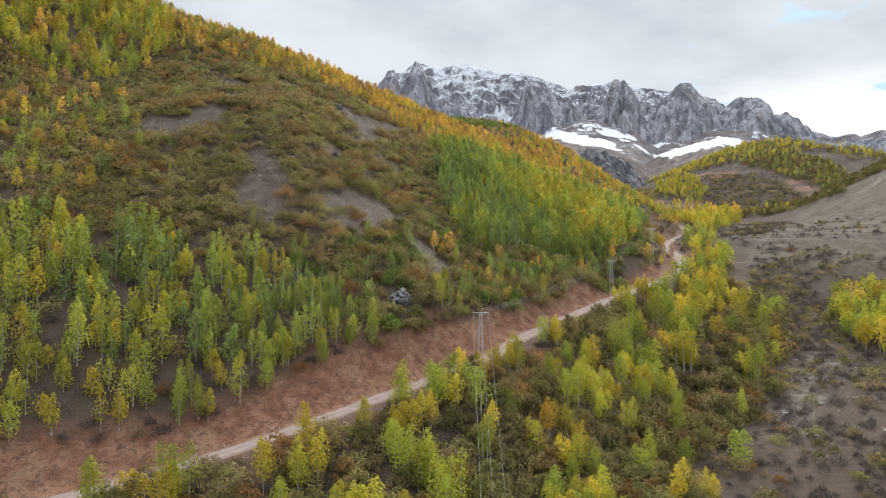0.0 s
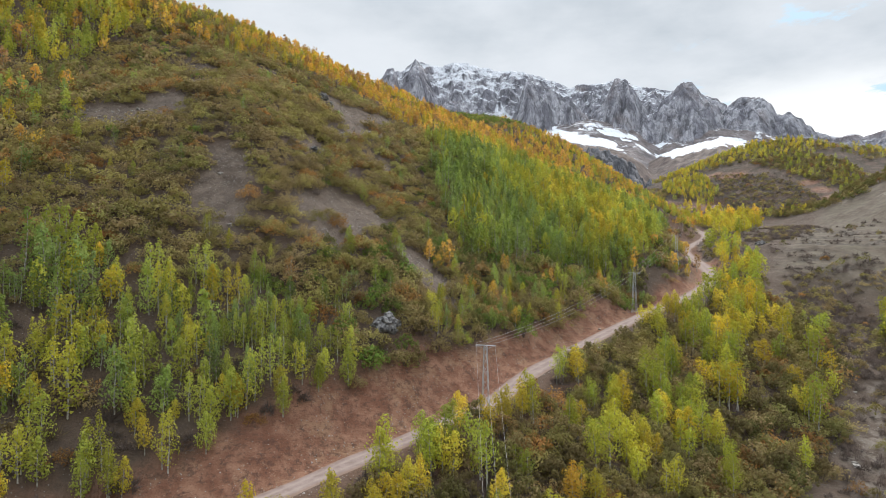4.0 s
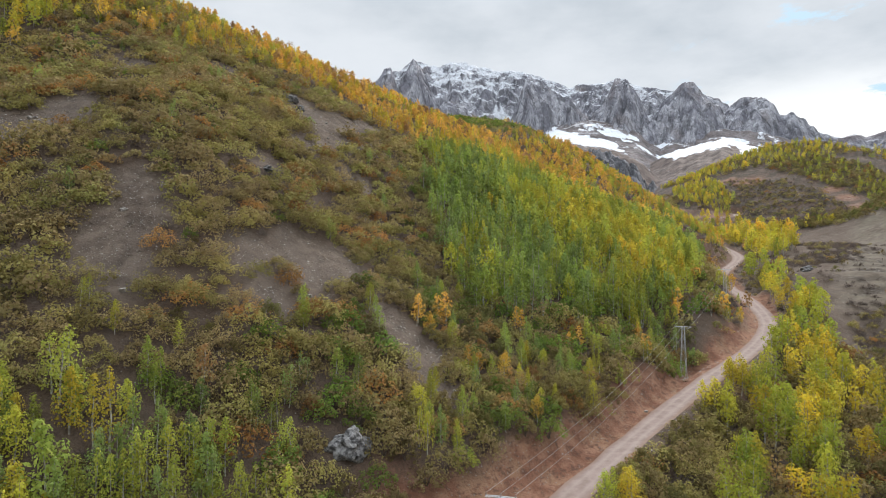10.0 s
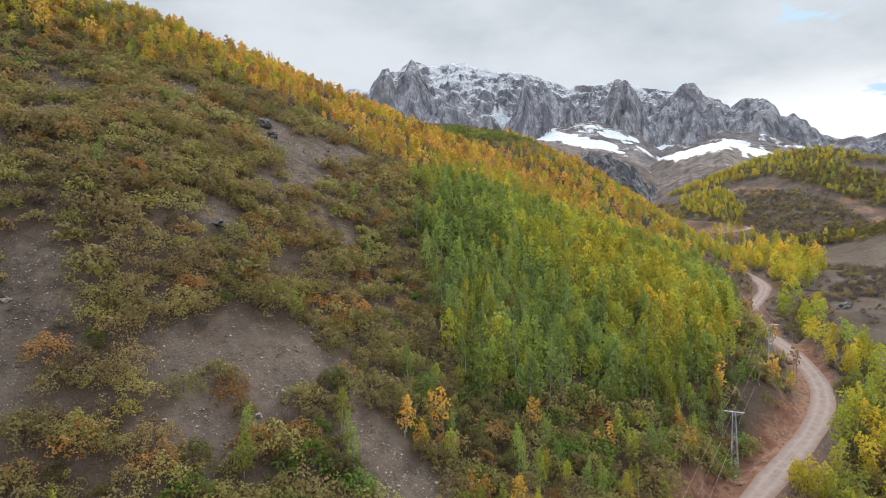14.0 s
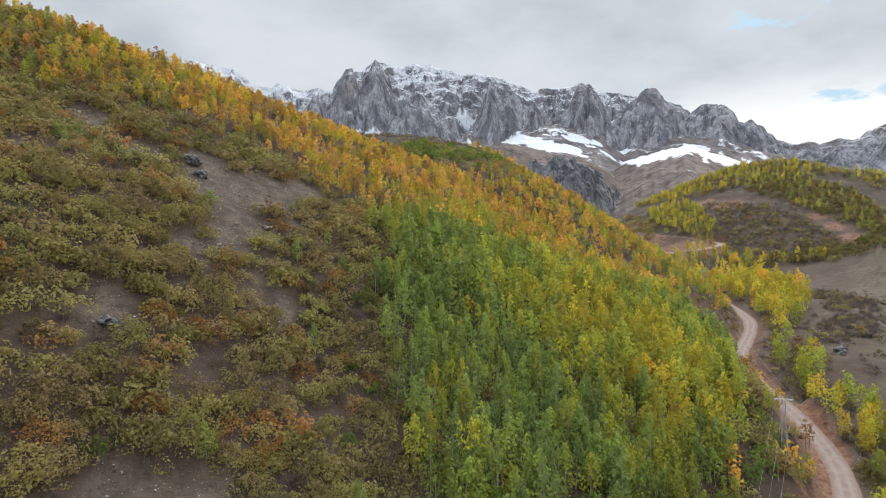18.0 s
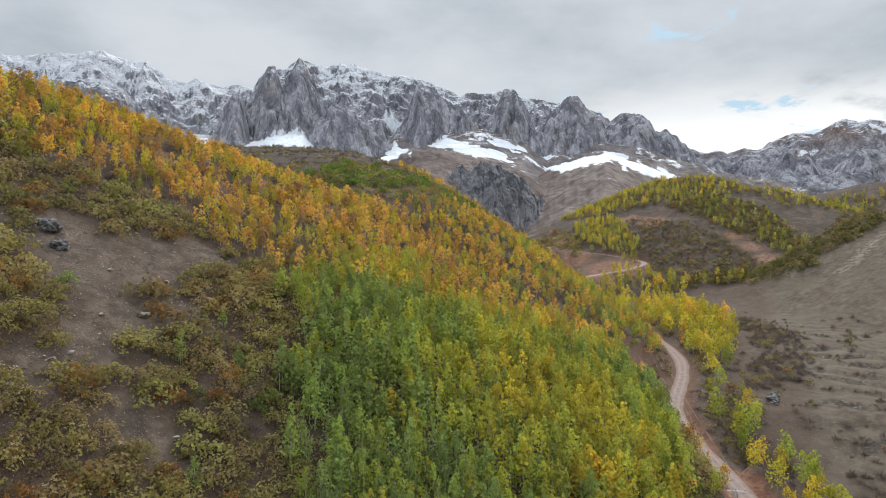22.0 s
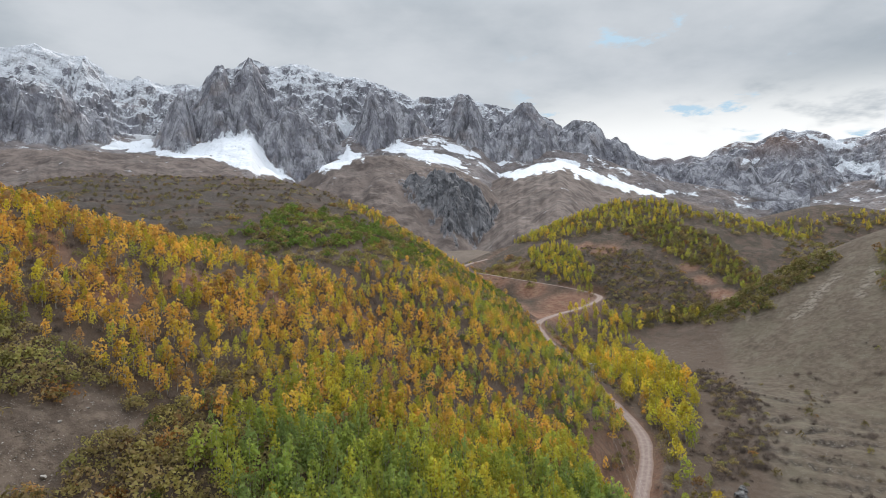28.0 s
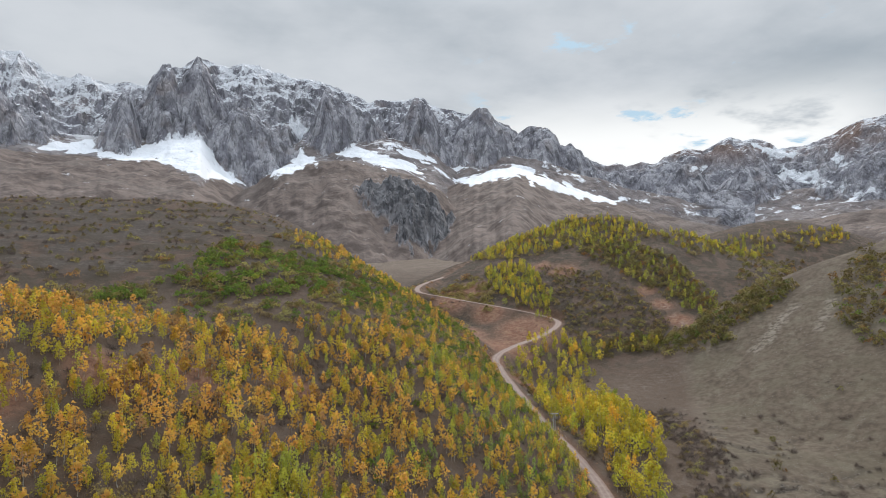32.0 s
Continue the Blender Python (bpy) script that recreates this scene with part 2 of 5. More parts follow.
def ground_material():
    k = Nodes("hill_soil", 0.95)
    big, mid, fine = k.noise(0.035, 4), k.noise(0.35, 5, 0.6), k.noise(3.5, 4, 0.65)
    soil = k.mix((0.082, 0.06, 0.046), (0.185, 0.142, 0.11), k.span(mid, 0.38, 0.66))
    soil = k.mix(soil, (0.175, 0.14, 0.115), k.math("MULTIPLY", k.span(big, 0.45, 0.7), 0.6))
    soil = k.mix(soil, (0.21, 0.17, 0.125), k.math("MULTIPLY", k.span(k.noise(1.3, 5, 0.7), 0.52, 0.66), 0.55))
    litter = k.mix((0.07, 0.048, 0.036), (0.115, 0.08, 0.055), k.span(fine, 0.35, 0.65))
    c = k.mix(soil, litter, k.math("MULTIPLY", k.attr("litter"), k.span(mid, 0.3, 0.55)))
    grass = k.mix((0.08, 0.06, 0.042), (0.126, 0.097, 0.07), k.span(mid, 0.36, 0.64))
    grass = k.mix(grass, (0.165, 0.142, 0.102), k.math("MULTIPLY", k.span(k.noise(0.12, 7, 0.68), 0.45, 0.65), 0.5))
    grass = k.mix(grass, (0.045, 0.034, 0.025), k.math("MULTIPLY", k.span(k.noise(0.5, 6, 0.7), 0.52, 0.68), 0.4))
    grass = k.mix(grass, (0.10, 0.085, 0.055), k.math("MULTIPLY", k.span(k.noise(0.04, 5), 0.52, 0.62), 0.35))
    rubble = k.mix((0.045, 0.036, 0.028), (0.24, 0.21, 0.18), k.span(k.noise(0.9, 6, 0.8), 0.52, 0.62))
    grass = k.mix(grass, rubble, k.math("MULTIPLY", k.attr("bank"), k.span(k.noise(0.07, 4), 0.34, 0.46)))
    c = k.mix(c, grass, k.attr("meadow"))
    c = k.mix(c, (0.088, 0.056, 0.040), k.math("MULTIPLY", k.attr("scrub"), 0.8))
    scrub = k.mix((0.035, 0.03, 0.02), (0.075, 0.052, 0.036), k.span(fine, 0.4, 0.6))
    c = k.mix(c, scrub, k.math("MULTIPLY", k.attr("scrub"), k.span(k.noise(0.09, 7, 0.7), 0.46, 0.51)))
    scree = k.mix((0.055, 0.043, 0.035), (0.13, 0.108, 0.094), k.span(k.noise(0.45, 8, 0.8), 0.48, 0.64))
    c = k.mix(c, scree, k.math("MULTIPLY", k.attr("scree"), k.span(k.noise(0.05, 6, 0.65), 0.4, 0.56)))
    red = k.mix((0.165, 0.072, 0.043), (0.285, 0.15, 0.095), k.span(mid, 0.35, 0.68))
    red = k.mix(red, (0.29, 0.175, 0.105), k.math("MULTIPLY", k.span(k.noise(0.16, 6, 0.68), 0.5, 0.62), 0.6))
    red = k.mix(red, (0.105, 0.052, 0.035), k.math("MULTIPLY", k.span(k.noise(0.9, 4, 0.6, (1, 1, 2.5)), 0.5, 0.68), 0.75))
    rill = k.noise(0.7, 6, 0.75, (1, 1, 0.25))
    red = k.mix(red, (0.085, 0.045, 0.032), k.math("MULTIPLY", k.span(rill, 0.52, 0.64), 0.7))
    red = k.mix(red, (0.34, 0.22, 0.15), k.math("MULTIPLY", k.span(k.noise(2.2, 5, 0.8), 0.56, 0.68), 0.6))
    c = k.mix(c, red, k.attr("red"))
    pale = k.math("MULTIPLY", k.attr("pale"), k.span(k.noise(0.35, 6, 0.7), 0.42, 0.56))
    c = k.mix(c, (0.34, 0.30, 0.255), k.math("MULTIPLY", pale, 0.42))
    dist, hue = k.cells(1.6)
    stone = k.math("MULTIPLY", k.span(dist, 0.20, 0.12), k.span(k.noise(0.16, 3), 0.46, 0.6))
    c = k.mix(c, (0.30, 0.275, 0.25), k.math("MULTIPLY", stone, 0.8))
    c = k.mix(c, (0.04, 0.03, 0.025), k.math("MULTIPLY", k.span(fine, 0.56, 0.7), 0.35))
    h = k.math("ADD", k.math("MULTIPLY", mid, 1.0), k.math("ADD", k.math("MULTIPLY", fine, 0.35), k.math("MULTIPLY", stone, 0.3)))
    k.bump(h, 1.0, k.span(k.attr("meadow"), 0, 1, 0.6, 0.14))
    return k.done(c)


def mountain_material():
    k = Nodes("mountain_rock", 0.92)
    px, py, pz = k.xyz(k.pos.outputs["Position"])
    nx, ny, nz = k.xyz(k.pos.outputs["Normal"])
    streak = k.noise(0.02, 10, 0.62, (1, 1, 0.3))
    grain = k.noise(0.045, 10, 0.75)
    block, _ = k.cells(0.016, "DISTANCE_TO_EDGE", (1, 1, 0.4))
    chip, _ = k.cells(0.05, "DISTANCE_TO_EDGE", (1, 1, 0.5))
    rock = k.mix((0.225, 0.222, 0.25), (0.46, 0.455, 0.485), k.span(streak, 0.4, 0.6))
    # crevice shade put into the rock colour along the chip edges
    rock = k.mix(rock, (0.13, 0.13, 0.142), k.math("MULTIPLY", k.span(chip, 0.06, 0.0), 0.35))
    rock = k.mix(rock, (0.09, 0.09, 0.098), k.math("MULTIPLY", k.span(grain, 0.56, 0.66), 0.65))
    rock = k.mix(rock, (0.28, 0.225, 0.2), k.math("MULTIPLY", k.span(k.noise(0.007, 5), 0.55, 0.68), 0.4))
    # fissures have no relief: their shade is painted as dark upright streaks
    fissure_shade = k.noise(0.035, 6, 0.7, (1, 1, 0.12))
    rock = k.mix(rock, (0.07, 0.07, 0.075), k.math("MULTIPLY", k.span(fissure_shade, 0.5, 0.6), 0.55))
    rock = k.mix(rock, k.mix((0.085, 0.085, 0.092), (0.2, 0.195, 0.2), k.span(fissure_shade, 0.56, 0.44)), k.math("MULTIPLY", k.attr("crag"), 0.9))
    rock = k.mix(rock, (0.24, 0.165, 0.135), k.math("MULTIPLY", k.attr("ruddy"), k.span(k.noise(0.005, 5), 0.4, 0.6)))
    turf = k.mix((0.085, 0.065, 0.057), (0.175, 0.137, 0.12), k.span(k.noise(0.02, 8, 0.7), 0.38, 0.62))
    turf = k.mix(turf, (0.15, 0.125, 0.112), k.math("MULTIPLY", k.span(k.noise(0.006, 6, 0.6), 0.52, 0.66), 0.5))
    turfy = k.math("MULTIPLY", k.attr("turf"), k.span(k.math("ADD", nz, k.math("MULTIPLY", k.math("SUBTRACT", grain, 0.5), 0.5)), 0.36, 0.5))
    c = k.mix(rock, turf, turfy)
    # fresh snow keeps to ledges high up; old fields fill the hollows at the wall's foot
    ledge = k.math("ADD", nz, k.math("MULTIPLY", k.math("SUBTRACT", streak, 0.5), 0.9))
    height = k.span(k.math("ADD", pz, k.math("MULTIPLY", k.math("SUBTRACT", k.noise(0.004, 5), 0.5), 400.0)), 640, 950, -0.25, 0.14)
    powder = k.noise(0.09, 8, 0.75, (0.6, 0.6, 2.2))
    dust = k.span(k.math("ADD", k.math("ADD", k.math("ADD", ledge, height), k.math("MULTIPLY", k.attr("snowy"), 0.26)), k.math("MULTIPLY", k.math("SUBTRACT", powder, 0.5), 1.25)), 0.6, 0.84)
    field = k.span(k.math("ADD", k.attr("snowfield"), k.math("MULTIPLY", k.math("SUBTRACT", k.noise(0.022, 9, 0.72), 0.5), 3.0)), 0.36, 0.72)
    c = k.mix(c, (0.80, 0.82, 0.86), k.math("MAXIMUM", k.math("MULTIPLY", k.math("MULTIPLY", dust, 0.8), k.span(pz, 520, 700)), field))
    k.bump(k.math("ADD", k.math("ADD", streak, k.math("MULTIPLY", grain, 0.9)), k.math("ADD", k.math("MULTIPLY", k.span(block, 0, 0.3), 1.2), k.math("MULTIPLY", k.span(chip, 0, 0.25), 0.4))), 0.8, k.span(turfy, 0, 1, 13.0, 1.8))
    return k.done(c)


def road_material():
    k = Nodes("gravel_road", 0.95)
    mid, fine = k.noise(0.6, 5, 0.6), k.noise(6.0, 4, 0.7)
    c = k.mix((0.22, 0.16, 0.137), (0.30, 0.23, 0.2), k.span(mid, 0.3, 0.7))
    c = k.mix(c, (0.13, 0.105, 0.09), k.math("MULTIPLY", k.span(fine, 0.5, 0.7), 0.3))
    c = k.mix(c, (0.22, 0.14, 0.10), k.math("MULTIPLY", k.attr("edge"), 0.6))
    c = k.mix(c, (0.35, 0.28, 0.245), k.math("MULTIPLY", k.attr("track"), 0.5))
    k.bump(k.math("ADD", mid, k.math("MULTIPLY", fine, 0.4)), 0.6, 0.12)
    return k.done(c)


def stone_material(name, a, b, size):
    k = Nodes(name, 0.9)
    c = k.mix(a, b, k.span(k.noise(size, 6, 0.65), 0.36, 0.64))
    c = k.mix(c, (0.05, 0.045, 0.04), k.math("MULTIPLY", k.span(k.noise(size * 3, 5, 0.7), 0.55, 0.72), 0.7))
    k.bump(k.noise(size * 2, 6, 0.7), 0.8, 0.15)
    return k.done(c)


def metal_material():
    k = Nodes("galvanised_steel", 0.55)
    k.bsdf.inputs["Metallic"].default_value = 0.35
    c = k.mix((0.40, 0.41, 0.42), (0.55, 0.56, 0.57), k.span(k.noise(1.5, 3), 0.35, 0.65))
    return k.done(c)


GROUND, MOUNTAIN, GRAVEL, STEEL = ground_material(), mountain_material(), road_material(), metal_material()
STONE = stone_material("pale_stone", (0.24, 0.215, 0.19), (0.42, 0.39, 0.35), 1.5)
DARK_STONE = stone_material("dark_stone", (0.055, 0.052, 0.052), (0.26, 0.25, 0.24), 1.6)
RED_STONE = stone_material("red_stone", (0.25, 0.14, 0.09), (0.36, 0.25, 0.18), 1.5)
WIRE = Nodes("wire", 0.5).done((0.45, 0.43, 0.42))
STRAW = leaf_material("dry_grass_blades", [(0.24, 0.195, 0.14), (0.19, 0.155, 0.12), (0.16, 0.125, 0.1)], (0.3, 0.26, 0.2), 0.2)
GLASS = Nodes("insulator_glaze", 0.3).done((0.16, 0.08, 0.05))


# ---- the lie of the land ----
def soft_min(a, b, k):
    return -k * np.logaddexp(-a / k, -b / k)


def soft_max(a, b, k):
    return k * np.logaddexp(a / k, b / k)


def bell(x, y, cx, cy, r):
    return np.exp(-((x - cx) ** 2 + (y - cy) ** 2) / (2 * r * r))


def ripple(x, y, size, seed):
    """Smooth uneven ground: a few crossed waves of mixed length, about -1 to 1."""
    rng = np.random.RandomState(seed)
    out = 0 * x
    for k in range(9):
        a, f, p = rng.uniform(0, 6.283), rng.uniform(0.6, 1.9) / size, rng.uniform(0, 6.283)
        out = out + np.sin((x * np.cos(a) + y * np.sin(a)) * f * 6.283 + p + 1.3 * np.sin((x * np.sin(a) - y * np.cos(a)) * f * 2.9 + p * 2))
    return out / 5


ROAD = [(-120, 52, 18), (-75, 76, 24.5), (-46, 92, 28.7), (-32, 101, 31), (-14, 117, 34.6), (9, 138, 39.2), (20, 154, 42.5), (50, 188, 49.6),
        (77, 215, 55.5), (91, 236, 59.3), (98.5, 260, 63.5), (104, 288, 67.6), (111, 309, 71), (130, 336, 76.4),
        (140, 356, 79.8), (145, 386, 85), (148, 425, 92), (155, 480, 103), (163, 503, 107), (185, 525, 109.5),
        (215, 548, 112), (245, 578, 116), (252, 598, 119), (236, 622, 124), (190, 668, 133), (172, 700, 138), (205, 760, 145), (290, 850, 156), (420, 905, 168)]


def glide(points, step):
    """A smooth line through the points, one point about every step metres."""
    p = np.array(points, float)
    p = np.vstack([2 * p[0] - p[1], p, 2 * p[-1] - p[-2]])
    out = []
    for i in range(1, len(p) - 2):
        n = max(2, int(np.linalg.norm(p[i + 1] - p[i]) / step))
        t = (np.arange(n) / n)[:, None]
        a, b, c, d = p[i - 1], p[i], p[i + 1], p[i + 2]
        out.append(0.5 * (2 * b + (c - a) * t + (2 * a - 5 * b + 4 * c - d) * t ** 2 + (3 * b - a - 3 * c + d) * t ** 3))
    return np.vstack(out + [p[-2:-1]])


ROAD_LINE = glide(ROAD, 2.0)


def road_near(x, y):
    """Distance to the road's middle, the side (positive: uphill, left) and the road's height there."""
    x, y = np.asarray(x, float), np.asarray(y, float)
    dist, side, high = np.full(x.shape, 1e9), np.zeros(x.shape), np.zeros(x.shape)
    for a, b in zip(ROAD_LINE[:-1], ROAD_LINE[1:]):
        m = (np.abs(x - a[0]) < 45) & (np.abs(y - a[1]) < 45)
        if not m.any():
            continue
        ab = b[:2] - a[:2]
        rx, ry = x[m] - a[0], y[m] - a[1]
        t = np.clip((rx * ab[0] + ry * ab[1]) / (ab @ ab), 0, 1)
        d = np.hypot(rx - t * ab[0], ry - t * ab[1])
        near = d < dist[m]
        i = tuple(k[near] for k in np.nonzero(m))
        dist[i], side[i] = d[near], np.sign(ab[0] * ry - ab[1] * rx)[near]
        high[i] = (a[2] + t * (b[2] - a[2]))[near]
    return dist, side, high


VALLEY_S = [-400, -150, 0, 50, 100, 146, 175, 205, 290, 375, 420, 500, 560, 650, 800, 1200, 1600, 2200, 2800, 5000]
VALLEY_Z = [-45, -8, 17, 24, 33, 42, 60, 72, 84, 88, 92, 108, 116, 128, 138, 160, 185, 215, 235, 250]


SHELF = ([250, 270, 336, 386, 425, 480, 505, 620], [150, 101, 130, 145, 148, 155, 163, 175], [95, 65, 76.4, 85, 92, 103, 107, 118])


def natural(x, y):
    u, v = x / 100, (y - 200) / 100
    south = 81.29 - 44.13 * u + 57.4 * v + 4.74 * u * u - 8.46 * u * v - 9.72 * v * v
    for cx, cy, r, h in ((-50, 195, 28, 12.1), (0, 200, 30, -9.9), (-125, 200, 40, -21.9), (-60, 125, 30, -1.5), (-20, 150, 22, 5), (-20, 290, 40, -5.8)):
        south = south + h * bell(x, y, cx, cy, r)
    south = south - 8.5 * bell(x, y, 57, 203.5, 9) - 3.5 * bell(x, y, 79, 235, 8)
    hill = soft_min(south, 159.2 - 17.7 * u - 8.9 * v, 6)
    hill = soft_min(hill, 190 + 0 * x, 10)
    # the flank keeps above the road's shelf
    shelf_x, shelf_z = np.interp(y, SHELF[0], SHELF[1]), np.interp(y, SHELF[0], SHELF[2])
    shelf = shelf_z + 2 + 0.62 * (shelf_x - x)
    hill = soft_min(hill, shelf, 4)
    s = soft_min((x - 8) * 0.555 + (y - 132) * 0.832, y - 60, 20)
    valley = np.interp(s, VALLEY_S, VALLEY_Z)
    r = np.sqrt((np.where(x < -55, 2.0, 1.25) * soft_max(np.abs(x + 55) - 55, 0 * x, 12)) ** 2 + (y - 620) ** 2 + 900)
    second = 212 - 0.27 * r - 0.45 * soft_max(r - 245, 0 * x, 12)
    middle = 236 - 0.42 * np.sqrt((x - 430) ** 2 + (y - 800) ** 2 + 1200)
    far_right = 243 - 0.46 * np.sqrt((0.75 * (x - 700)) ** 2 + (1.1 * (y - 800)) ** 2 + 2500)
    crest = 508 - 0.6 * np.maximum(0, x - 370)
    right = 91 + 0.5 * (x - 263) + 0.05 * (y - 381)
    right = soft_min(right, 230 + 0 * x, 10) - 0.62 * soft_max(y - crest, 0 * x, 8)
    near_right = 20 + 0.55 * (x - 100) - 0.05 * (y - 100)
    near_right = soft_min(near_right, 150 + 0 * x, 12) - 0.7 * soft_max(y - 150 - 0.1 * x, 0 * x, 10)
    z = valley
    second = soft_min(second, shelf, 4)
    for h in (hill, second, middle, far_right, right, near_right):
        z = soft_max(z, h, 3.5)
    return z + (0.5 - 0.42 * np.clip((x - 150) / 40, 0, 1)) * ripple(x, y, 23, 3) + 0.9 * ripple(x, y, 60, 5)


def ground_height(x, y):
    z = natural(x, y)
    dist, side, high = road_near(x, y)
    wob = 0.5 * ripple(x, y, 9, 8)
    over = np.maximum(0, dist - 2.9)
    cut = high + 0.15 * np.minimum(over, 1.2) + np.maximum(0, over - 1.0 + 0.5 * wob) * 1.2
    fill = high - np.maximum(0, over - 0.7 + 0.3 * wob) * 0.62
    return np.where(dist < 44, np.clip(z, fill, cut), z)


# ---- ground, road, mountains ----
def mesh_of(name, verts, faces, mats, slots=None, smooth=False):
    """A mesh from arrays; faces: one array of equal polygons, or a list of such arrays."""
    groups = faces if isinstance(faces, list) else [faces]
    me = bpy.data.meshes.new(name)
    verts = np.ascontiguousarray(verts, np.float32)
    me.vertices.add(len(verts))
    me.vertices.foreach_set("co", verts.ravel())
    loops = np.concatenate([np.asarray(g, np.int32).ravel() for g in groups])
    sizes = np.concatenate([np.full(len(g), np.asarray(g).shape[1], np.int32) for g in groups])
    me.loops.add(len(loops))
    me.loops.foreach_set("vertex_index", loops)
    me.polygons.add(len(sizes))
    me.polygons.foreach_set("loop_start", np.concatenate([[0], np.cumsum(sizes)[:-1]]).astype(np.int32))
    me.polygons.foreach_set("loop_total", sizes)
    if slots is not None:
        me.polygons.foreach_set("material_index", np.asarray(slots, np.int32))
    if smooth:
        me.polygons.foreach_set("use_smooth", np.ones(len(sizes), bool))
    for m in mats:
        me.materials.append(m)
    me.update(calc_edges=True)
    return me


def add_layer(me, name, values):
    me.attributes.new(name, "FLOAT", "POINT").data.foreach_set("value", np.ascontiguousarray(values, np.float32).ravel())


def grid_faces(nx, ny):
    i = (np.arange(ny - 1)[:, None] * nx + np.arange(nx - 1)[None, :]).ravel()
    return np.stack([i, i + 1, i + 1 + nx, i + nx], 1)


def steps(lo, hi, fine_lo, fine_hi, fine, grow):
    """Coordinates from lo to hi, evenly close in the middle part and wider outwards."""
    mid = list(np.arange(fine_lo, fine_hi + 0.01, fine))
    up, d = [], fine
    while (up[-1] if up else mid[-1]) < hi:
        d *= grow
        up.append((up[-1] if up else mid[-1]) + d)
    down, d = [], fine
    while (down[-1] if down else mid[0]) > lo:
        d *= grow
        down.append((down[-1] if down else mid[0]) - d)
    return np.array(down[::-1] + mid + up)


def inside(x, y, poly):
    """Which of the points lie inside the outline."""
    hit = np.zeros(np.shape(x), bool)
    for (ax, ay), (bx, by) in zip(poly, poly[1:] + poly[:1]):
        cross = ((ay > y) != (by > y)) & (x < (bx - ax) * (y - ay) / (by - ay + 1e-12) + ax)
        hit ^= cross
    return hit


def patches(x, y, spots):
    """How far a point lies on one of the round spots (x, y, radius): 0 to 1."""
    out = 0 * x
    for cx, cy, r in spots:
        out = np.maximum(out, np.clip(2.0 - 1.6 * np.hypot(x - cx, y - cy) / r, 0, 1))
    return out


BARE = [(-84, 178, 6), (-70, 184, 7), (-75, 220, 6), (-70, 202, 7), (-75, 178, 6), (-48, 157, 6), (-46, 163, 6), (-43, 153, 5), (-48, 168, 5), (-29, 165, 5), (-24, 159, 4), (-22, 173, 6), (-20, 167, 3), (-16, 178, 5),
        (-6, 172, 5), (0, 170, 4), (-2, 164, 4), (3, 162, 3), (-27, 252, 7), (-28, 245, 6), (-20, 262, 6), (-36, 238, 7), (-38, 246, 6),
        (-27, 232, 6), (-28, 222, 5), (-19, 216, 5), (-19, 239, 4), (-31, 213, 4), (-48, 236, 5), (-60, 240, 6), (-34, 192, 4), (-58, 215, 4)]
RED_SPOTS = [(200, 560, 30), (225, 590, 24), (180, 520, 16), (212, 630, 14), (150, 495, 14), (165, 470, 10), (333, 570, 9), (328, 545, 10), (337, 595, 8), (331, 530, 8), (300, 665, 14), (290, 690, 10), (215, 700, 24), (175, 600, 22), (190, 660, 16), (120, 545, 12), (-30, 300, 8), (-45, 305, 7), (-12, 318, 8), (5, 330, 7), (30, 345, 8)]
PALE = [(343, 459, 4), (334, 457, 4), (325, 454, 5), (317, 451, 4), (310, 448, 5), (300, 447, 4), (355, 443, 4), (346, 438, 4), (336, 433, 4), (328, 428, 3), (84, 150, 5), (92, 158, 5), (100, 168, 5), (110, 180, 5), (78, 140, 4), (333, 566, 3), (329, 552, 3), (326, 540, 3)]
# loose grey scree on the second hill
SCREE = [(-70, 470, 40), (-30, 490, 40), (0, 520, 30), (-100, 500, 40), (-60, 540, 40), (30, 530, 18), (-35, 440, 22)]


def terrace(x, y):
    """Where points lie on the old field terraces (near 1: the foot of the next step), and how well the step is kept there."""
    s = (x - 8) * 0.5 + (y - 132) * 0.866
    rung = (s + 8 * ripple(x, y, 75, 13) + 2.5 * ripple(x, y, 22, 14)) / 12 % 1.0
    kept = np.clip(0.62 + 1.1 * ripple(x, y, 48, 19), 0, 1) * np.clip((255 - x) / 40, 0, 1) * np.clip((440 - y) / 20, 0, 1) * np.clip((s - 175) / 20, 0, 1)
    return rung, kept


